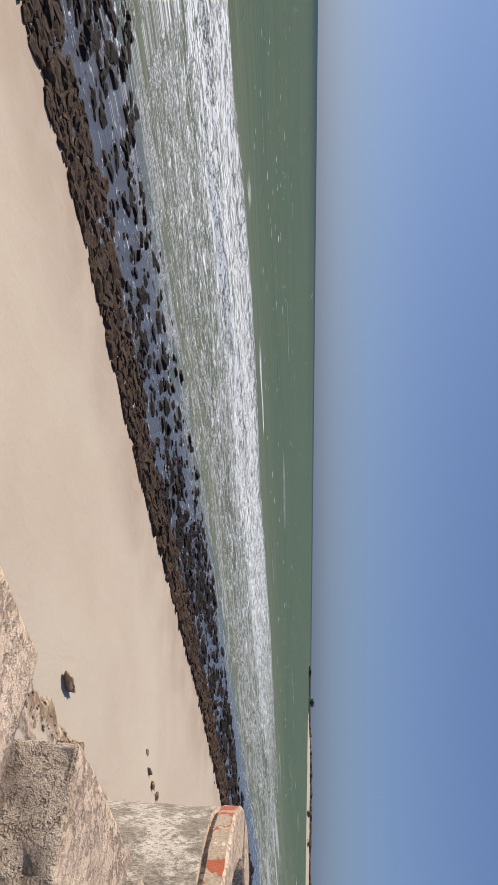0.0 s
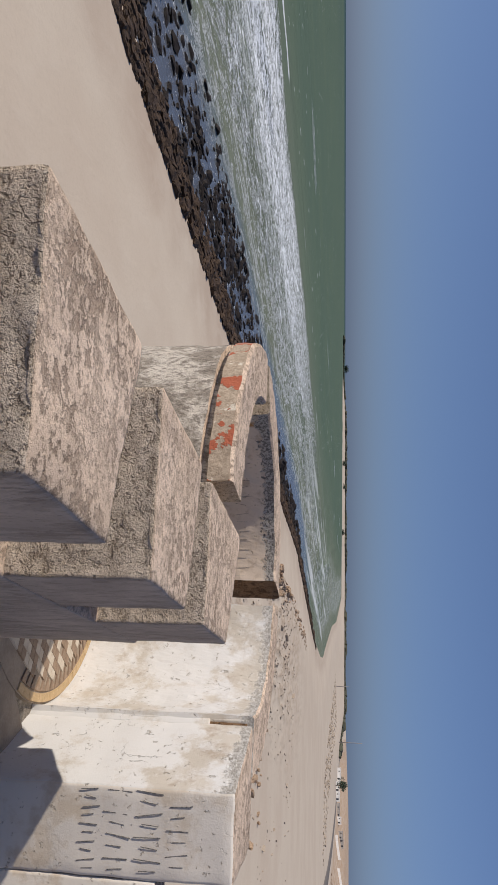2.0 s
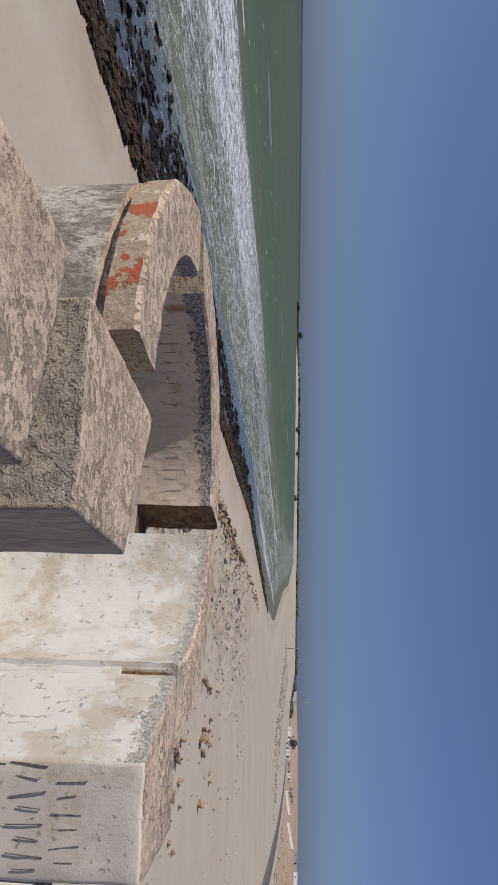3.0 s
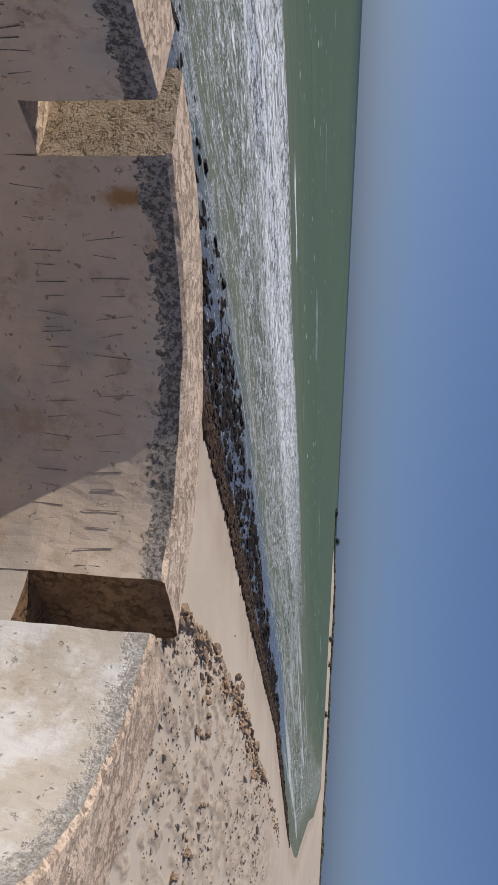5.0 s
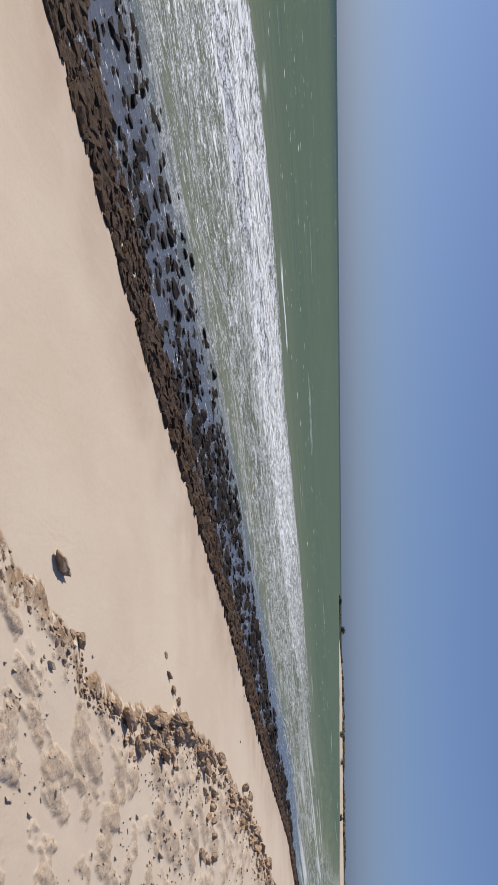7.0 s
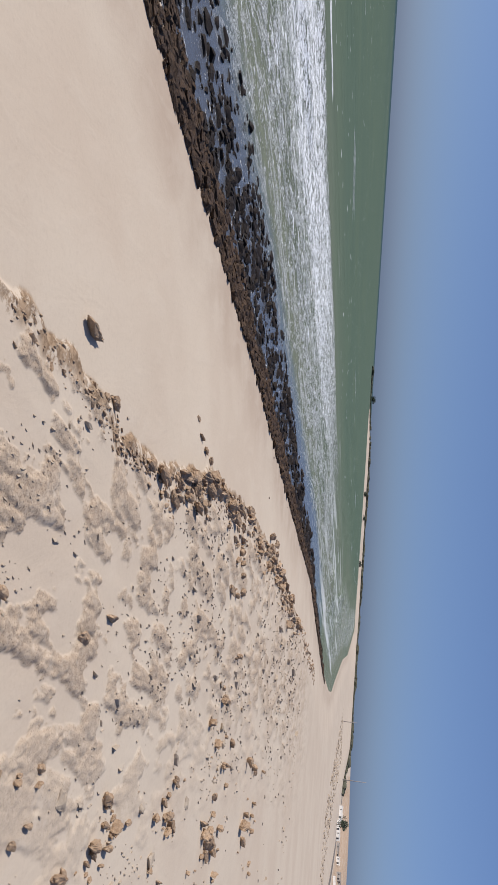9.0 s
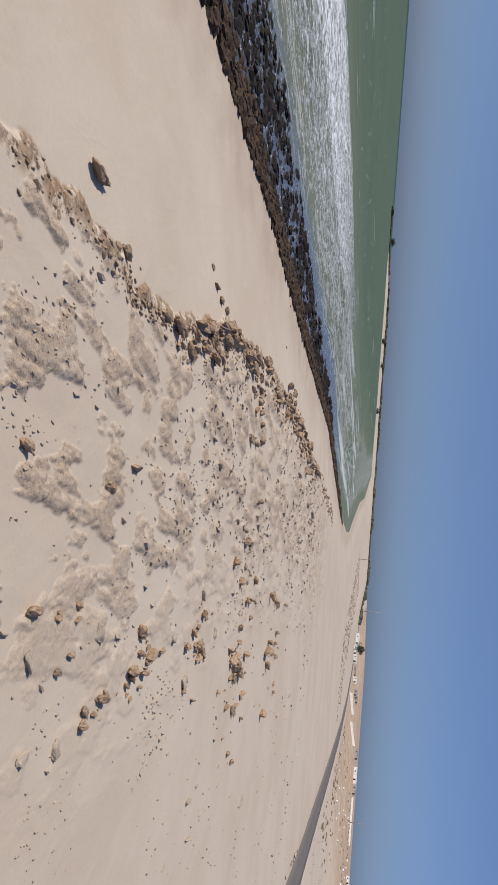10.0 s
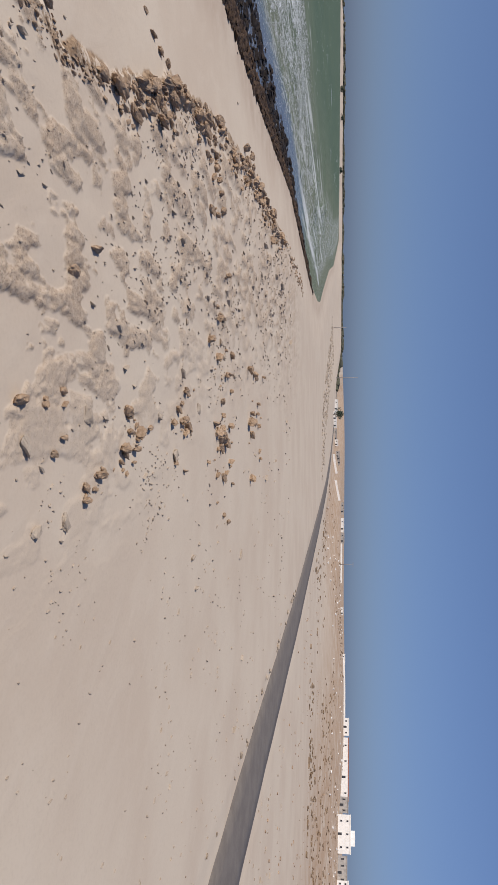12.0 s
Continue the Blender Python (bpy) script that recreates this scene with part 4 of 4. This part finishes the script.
chance = np.where(led > 0, (0.08 + 0.75 * (clump > np.where(dist < 30, 0.57, 0.50))) * np.where(dist < 26, 0.40, 1.0), 0.01) * np.where(np.abs(road) < 5, 0, 1) * np.where(led > 16, 0.22, 1)
keep = g.rand(n) < chance
x, y, dist = x[keep], y[keep], dist[keep]
z = land(x, y)[0]
size = g.uniform(0.018, 0.055, len(x)) * (0.65 + dist / 26) * np.where(g.rand(len(x)) < 0.06, 2.2, 1)
field = g.rand(900, 2)
fx, fy = 60 + 150 * field[:, 0] + 60 * field[:, 1], 10 + 170 * field[:, 1]
ok = (beside(fx, fy, ROAD)[0] > 7) & (fractal(fx / 14, fy / 14, 95, 3) > 0.48)
fx, fy = fx[ok], fy[ok]
fz = land(fx, fy)[0]
scatter("field_stones", [(fx[i], fy[i], fz[i] + 0.05, q * 1.4, q, q * 0.7, g.uniform(0, 6.3), i) for i in range(len(fx)) for q in [g.uniform(0.08, 0.30)]], pebble_shapes, M_ROCK, "small dark stones and dry clumps over the field", "stones")
dry = g.rand(1500, 2)
sx, sy = np.sin(np.radians(31 + 35 * dry[:, 0])) * (190 + 270 * dry[:, 1]), np.cos(np.radians(31 + 35 * dry[:, 0])) * (190 + 270 * dry[:, 1])
ok = (beside(sx, sy, ROAD)[0] > 9) & (fractal(sx / 30, sy / 30, 97, 3) > 0.50)
sx, sy = sx[ok], sy[ok]
sz = land(sx, sy)[0]
scatter("field_scrub", [(sx[i], sy[i], sz[i] + 0.1, q * 1.5, q * 1.2, q * 0.6, g.uniform(0, 6.3), i) for i in range(len(sx)) for q in [g.uniform(0.25, 0.75)]], pebble_shapes, M_TUFT, "dry brown tufts over the far field", "scrub")
far = g.rand(420, 2)
bx, by = 138 + 26 * far[:, 0] + 78 * far[:, 1], 232 + 270 * far[:, 1] - 14 * far[:, 0]
ok = (beside(bx, by, ROAD)[0] < -9) & (beside(bx, by, SHORE)[0] > 12)
bx, by = bx[ok], by[ok]
bz = land(bx, by)[0]
scatter("verge_rocks", [(bx[i], by[i], bz[i] + 0.1, q * 1.5, q, q * 0.6, g.uniform(0, 6.3), i) for i in range(len(bx)) for q in [g.uniform(0.3, 0.9)]], pebble_shapes, M_PALE, "dark scattered rocks between bay and coast road", "rocks")
wh = g.rand(90, 2)
wx, wy = np.sin(np.radians(30 + 34 * wh[:, 0])) * (330 + 130 * wh[:, 1]), np.cos(np.radians(30 + 34 * wh[:, 0])) * (330 + 130 * wh[:, 1])
wz = land(wx, wy)[0]
scatter("field_blocks", [(wx[i], wy[i], wz[i] + 0.25, q * 1.3, q, q * 0.8, g.uniform(0, 6.3), i) for i in range(90) for q in [g.uniform(0.35, 0.8)] if beside(wx[i:i + 1], wy[i:i + 1], ROAD)[0][0] > 12], pebble_shapes, M_LIME, "small white blocks scattered over the far field", "blocks")
scatter("pebbles", [(x[i], y[i], z[i] + 0.15 * size[i], size[i] * g.uniform(1.2, 2.6), size[i] * 0.6, size[i] * g.uniform(0.6, 1.0), g.normal(1.0, 0.3), i) for i in range(len(x))], pebble_shapes, M_PALE, "small stones strewn over the sand", "pebbles")

# rocks beside the road
for k in range(26):
    t = rng.uniform(0, 1)
    x, y = 46 + 46 * t, 17.5 + 69.5 * t
    off = rng.uniform(4.2, 5.6)
    set_rock(x - off * 0.83, y + off * 0.55, rng.uniform(0.16, 0.42), rng.choice(pale), rng.uniform(0, 180), "small grey stone on the sandy road verge", 0.2, 0, 1.0, "stones on the verge")

# wet rocks of the tide belt
n = 36000
run_at = g.rand(n) ** 1.35
line = SHORE[3:14]
seg = np.hypot(*np.diff(line, axis=0).T)
cum = np.concatenate([[0], np.cumsum(seg)])
s = run_at * cum[-1]
idx = np.clip(np.searchsorted(cum, s) - 1, 0, len(seg) - 1)
f = (s - cum[idx]) / seg[idx]
base = line[idx] + (line[idx + 1] - line[idx]) * f[:, None]
way = (line[idx + 1] - line[idx]) / seg[idx][:, None]
belt = np.interp(s, [0, 30, 60, 110, 150, 190, 300], [12.5, 11.5, 10.0, 6.5, 3.0, 1.2, 0.5])
u = g.rand(n)
offs = 0.15 + belt * u ** 1.15
x, y = base[:, 0] - way[:, 1] * offs, base[:, 1] + way[:, 0] * offs
patch = fractal(x / 4.5, y / 4.5, 101, 3)
thin = np.where(u < 0.32, 0.95, np.where(patch > 0.52, 0.46, 0.12)) * np.where(u > 0.85, 0.45, 1) * np.interp(s, [0, 100, 160, 215], [1, 0.9, 0.45, 0])
keep = g.rand(n) < thin
x, y, u, way = x[keep], y[keep], u[keep], way[keep]
z = np.maximum(land(x, y)[0], SEA_LEVEL - 0.05)
size = 0.12 + 0.32 * g.rand(len(x)) ** 2.2
near = np.hypot(x, y)
size *= 0.85 + near / 140
turn = np.arctan2(way[:, 1], way[:, 0]) + g.uniform(-0.6, 0.6, len(x))
far_shapes = boulder_shapes
boulder_shapes = shapes_of(360, 14, 2, 6)


def belt_of(name, pick, shapes, mat, label):
    at = np.nonzero(pick)[0]
    scatter(name, [(x[i], y[i], z[i] + 0.03, size[i] * g.uniform(1.1, 1.9), size[i], size[i] * g.uniform(0.3, 0.7), turn[i], i) for i in at], shapes, mat, label, "rocks")


outer = u + 0.25 * (fractal(x / 7, y / 7, 111, 2) - 0.5) > 0.34
belt_of("tide_boulders", (near < 36) & ~outer, boulder_shapes, M_WETROCK, "dark wet brown boulders along the sand's edge")
belt_of("pool_boulders", (near < 36) & outer, boulder_shapes, M_WEEDROCK, "blackish weed-covered boulders standing in tide pools")
belt_of("tide_rocks", (near >= 36) & ~outer, far_shapes, M_WETROCK, "dark wet brown rocks along the waterline")
belt_of("pool_rocks", (near >= 36) & outer, far_shapes, M_WEEDROCK, "blackish weed-covered rocks in shallow water")

# ---- the far shore and town ----
def polar(heading, dist):
    return dist * math.sin(radians(heading)), dist * math.cos(radians(heading))


def box(x0, y0, z0, x1, y1, z1):
    bm = bmesh.new()
    bmesh.ops.create_cube(bm, size=1)
    for v in bm.verts:
        v.co = Vector(((x0 + x1) / 2 + v.co.x * (x1 - x0), (y0 + y1) / 2 + v.co.y * (y1 - y0), (z0 + z1) / 2 + v.co.z * (z1 - z0)))
    return bm


def house(heading, dist, wide, deep, tall, wall, floors, bays, label, roof=None, tower=False):
    """A flat-roofed house with a parapet, dark windows and a door, facing the fort."""
    x, y = polar(heading, dist)
    ob = thing("house", label, "house", group="houses of the far town")
    part("wall", box(-wide / 2, 0, -1.5, wide / 2, deep, tall), wall, ob)
    part("roof", box(-wide / 2 - 0.15, -0.15, tall, wide / 2 + 0.15, deep + 0.15, tall + 0.45), roof or wall, ob)
    for f in range(floors):
        for b in range(bays):
            cx = (b + 0.5) / bays * wide - wide / 2
            h = tall / floors
            if f == 0 and b == bays // 2:
                part("door", box(cx - 0.6, -0.08, 0, cx + 0.6, 0.06, 2.2), M_OPENING, ob)
            else:
                win = part("window", box(cx - 0.4, -0.06, f * h + h * 0.42, cx + 0.4, 0.06, f * h + h * 0.75), M_OPENING, ob)
                part("sill", box(cx - 0.7, -0.16, f * h + h * 0.42 - 0.12, cx + 0.7, -0.005, f * h + h * 0.42), wall, win)
    if tower:
        part("roof_room", box(-wide * 0.1, deep * 0.3, tall + 0.45, wide * 0.3, deep * 0.9, tall + 2.6), wall, ob)
    ob.matrix_world = pose(x, y, ground_at(x, y) - 0.2, 0, 0, -heading)
    return ob


rng = random.Random(23)
house(61.1, 430, 18, 11, 6.4, M_LIME, 2, 3, "large white two-storey house with a flat roof", tower=True)
house(63.2, 430, 12, 10, 4.6, M_GREYWALL, 1, 4, "low unpainted block house beside the white house")
house(64.6, 425, 11, 10, 5.4, M_LIME, 2, 4, "white house with dark window openings")
house(66.6, 430, 15, 10, 4.5, M_LIME, 1, 5, "long low white house at the town edge")
house(69.0, 425, 12, 10, 6.0, M_LIME, 2, 4, "white two-storey town house")
house(59.3, 445, 8, 8, 4.5, M_GREYWALL, 1, 3, "small grey block house with a flat roof")
house(57.0, 470, 34, 12, 3.6, M_LIME, 1, 4, "long white single-storey building with a red roof edge", M_TILEROOF)
house(54.2, 480, 10, 8, 3.2, M_LIME, 1, 3, "small white building with a flat roof")
for h in (30.2, 31.0, 31.6, 32.5, 33.1, 34.0, 34.5, 38.2, 39.5, 40.5, 46.0, 49.5):
    house(h, rng.uniform(640, 760), rng.uniform(6, 13), 8, rng.uniform(2.0, 3.2), rng.choice((M_LIME, M_LIME, M_GREYWALL)), 1, 2, "distant low town house with a flat roof")


def long_wall(h0, h1, dist, tall, label):
    k = 14
    bm = bmesh.new()
    pts = [polar(h0 + (h1 - h0) * i / k, dist) for i in range(k + 1)]
    for (ax, ay), (bx, by) in zip(pts[:-1], pts[1:]):
        za, zb = ground_at(ax, ay), ground_at(bx, by)
        rows = [[bm.verts.new(p) for p in ((ax, ay, za - 1), (ax, ay, za + tall), (ax * 1.001, ay * 1.001, za + tall), (ax * 1.001, ay * 1.001, za - 1))],
                [bm.verts.new(p) for p in ((bx, by, zb - 1), (bx, by, zb + tall), (bx * 1.001, by * 1.001, zb + tall), (bx * 1.001, by * 1.001, zb - 1))]]
        for i in range(4):
            bm.faces.new((rows[0][i], rows[0][(i + 1) % 4], rows[1][(i + 1) % 4], rows[1][i]))
    return tagged(new("boundary_wall", from_bm("boundary_wall", bm, [M_LIME])), label, "wall")


long_wall(49.6, 54.0, 470, 1.0, "long low white boundary wall at the town edge")
long_wall(40.9, 43.9, 520, 1.1, "white boundary wall across the dry field")
long_wall(36.0, 37.6, 560, 1.6, "short white boundary wall in the field")
long_wall(34.0, 35.5, 600, 1.8, "white garden wall in the far town")


def mast(name, heading, dist, tall, rad, label, arm=False):
    x, y = polar(heading, dist)
    ob = thing(name, label, "mast")
    pole = bmesh.new()
    bmesh.ops.create_cone(pole, cap_ends=True, segments=10, radius1=rad, radius2=rad * 0.6, depth=tall)
    bmesh.ops.translate(pole, verts=pole.verts[:], vec=(0, 0, tall / 2))
    part("pole", pole, M_POLE, ob, smooth=True)
    part("foot", box(-rad * 2, -rad * 2, -0.5, rad * 2, rad * 2, 0.4), M_GREYWALL, ob)
    if arm:
        part("lamp_arm", box(-1.6, -0.15, tall - 0.3, 1.6, 0.15, tall), M_POLE, ob)
    ob.matrix_world = pose(x, y, ground_at(x, y) - 0.2, 0, 0, -heading)


mast("mast", 28.05, 590, 17.5, 0.36, "tall thin dark mast over the far town")
mast("mast", 24.2, 600, 10.5, 0.30, "thin utility pole beyond the bay")
mast("street_lamp", 42.5, 520, 9.0, 0.22, "pale street lamp beside the coast road", True)


def leaf_crown(seed, wide, tall, count, size):
    rng2 = random.Random(seed)
    verts, faces = [], []
    lobes = [(rng2.gauss(0, 0.35) * wide, rng2.gauss(0, 0.35) * wide, tall * rng2.uniform(0.35, 0.9), rng2.uniform(0.25, 0.45) * wide) for _ in range(9)]
    for _ in range(count):
        lx, ly, lz, lr = rng2.choice(lobes)
        d = Vector((rng2.gauss(0, 1), rng2.gauss(0, 1), rng2.gauss(0, 0.8))).normalized() * lr * rng2.uniform(0.6, 1.05)
        c = Vector((lx, ly, lz)) + d
        a = Vector((rng2.gauss(0, 1), rng2.gauss(0, 1), rng2.gauss(0, 1))).normalized() * size * rng2.uniform(0.6, 1.3)
        b = a.cross(Vector((rng2.gauss(0, 1), rng2.gauss(0, 1), rng2.gauss(0, 1)))).normalized() * size * 0.6
        k = len(verts)
        verts += [c - a, c + b, c + a, c - b]
        faces.append((k, k + 1, k + 2, k + 3))
    return mesh_of("crown", verts, faces, [M_LEAF])


def tree(heading, dist, wide, tall, seed, label):
    x, y = polar(heading, dist)
    ob = thing("tree", label, "tree")
    trunk = bmesh.new()
    bmesh.ops.create_cone(trunk, cap_ends=True, segments=8, radius1=0.35, radius2=0.15, depth=tall * 0.6)
    bmesh.ops.translate(trunk, verts=trunk.verts[:], vec=(0, 0, tall * 0.3))
    part("trunk", trunk, M_BARK, ob, smooth=True)
    for k in range(4):
        limb = bmesh.new()
        bmesh.ops.create_cone(limb, cap_ends=True, segments=6, radius1=0.13, radius2=0.05, depth=tall * 0.4)
        bmesh.ops.transform(limb, verts=limb.verts[:], matrix=Matrix.Translation((0, 0, tall * 0.4)) @ pose(0, 0, 0, 0, 35, 90 * k) @ Matrix.Translation((0, 0, tall * 0.2)))
        part("limb", limb, M_BARK, ob)
    part("crown", leaf_crown(seed, wide, tall, 900, wide * 0.07), M_LEAF, ob)
    ob.matrix_world = pose(x, y, ground_at(x, y) - 0.2)


tree(30.9, 600, 6.0, 8.0, 3, "dark grey-green tree among the far houses")
tree(0.0, 1640, 12, 11, 4, "dark tree on the far headland")
tree(7.4, 1530, 8, 5, 5, "thin dark tree on the far shore")
tree(9.2, 1540, 7, 5, 6, "lone dark tree beyond the bay")
tree(12.8, 1480, 8, 5, 7, "dark shore tree beyond the bay")


def scrub_belt():
    """Low dark brush all along the far shore."""
    rng2 = random.Random(77)
    shapes = shapes_of(400, 4, 1, 3)
    places = []
    for k in range(2300):
        h = rng2.uniform(-2.3, 29)
        d = (1630 if h < 16 else 1630 - (h - 16) * 60) + rng2.uniform(0, 90)
        x, y = polar(h, d)
        big = 0.5 + lattice(np.array([h * 1.3]), np.array([3.0]), 9)[0] * 1.5
        r = rng2.uniform(1.5, 3.4) * big
        places.append((x, y, max(ground_at(x, y), -5.4) + rng2.uniform(0, 1.2), r * 1.8, r * 1.5, r * rng2.uniform(0.6, 1.1), rng2.uniform(0, 6), k))
    scatter("shore_scrub", places, shapes, M_SCRUB, "dark low scrub along the far shore", "scrub")


scrub_belt()
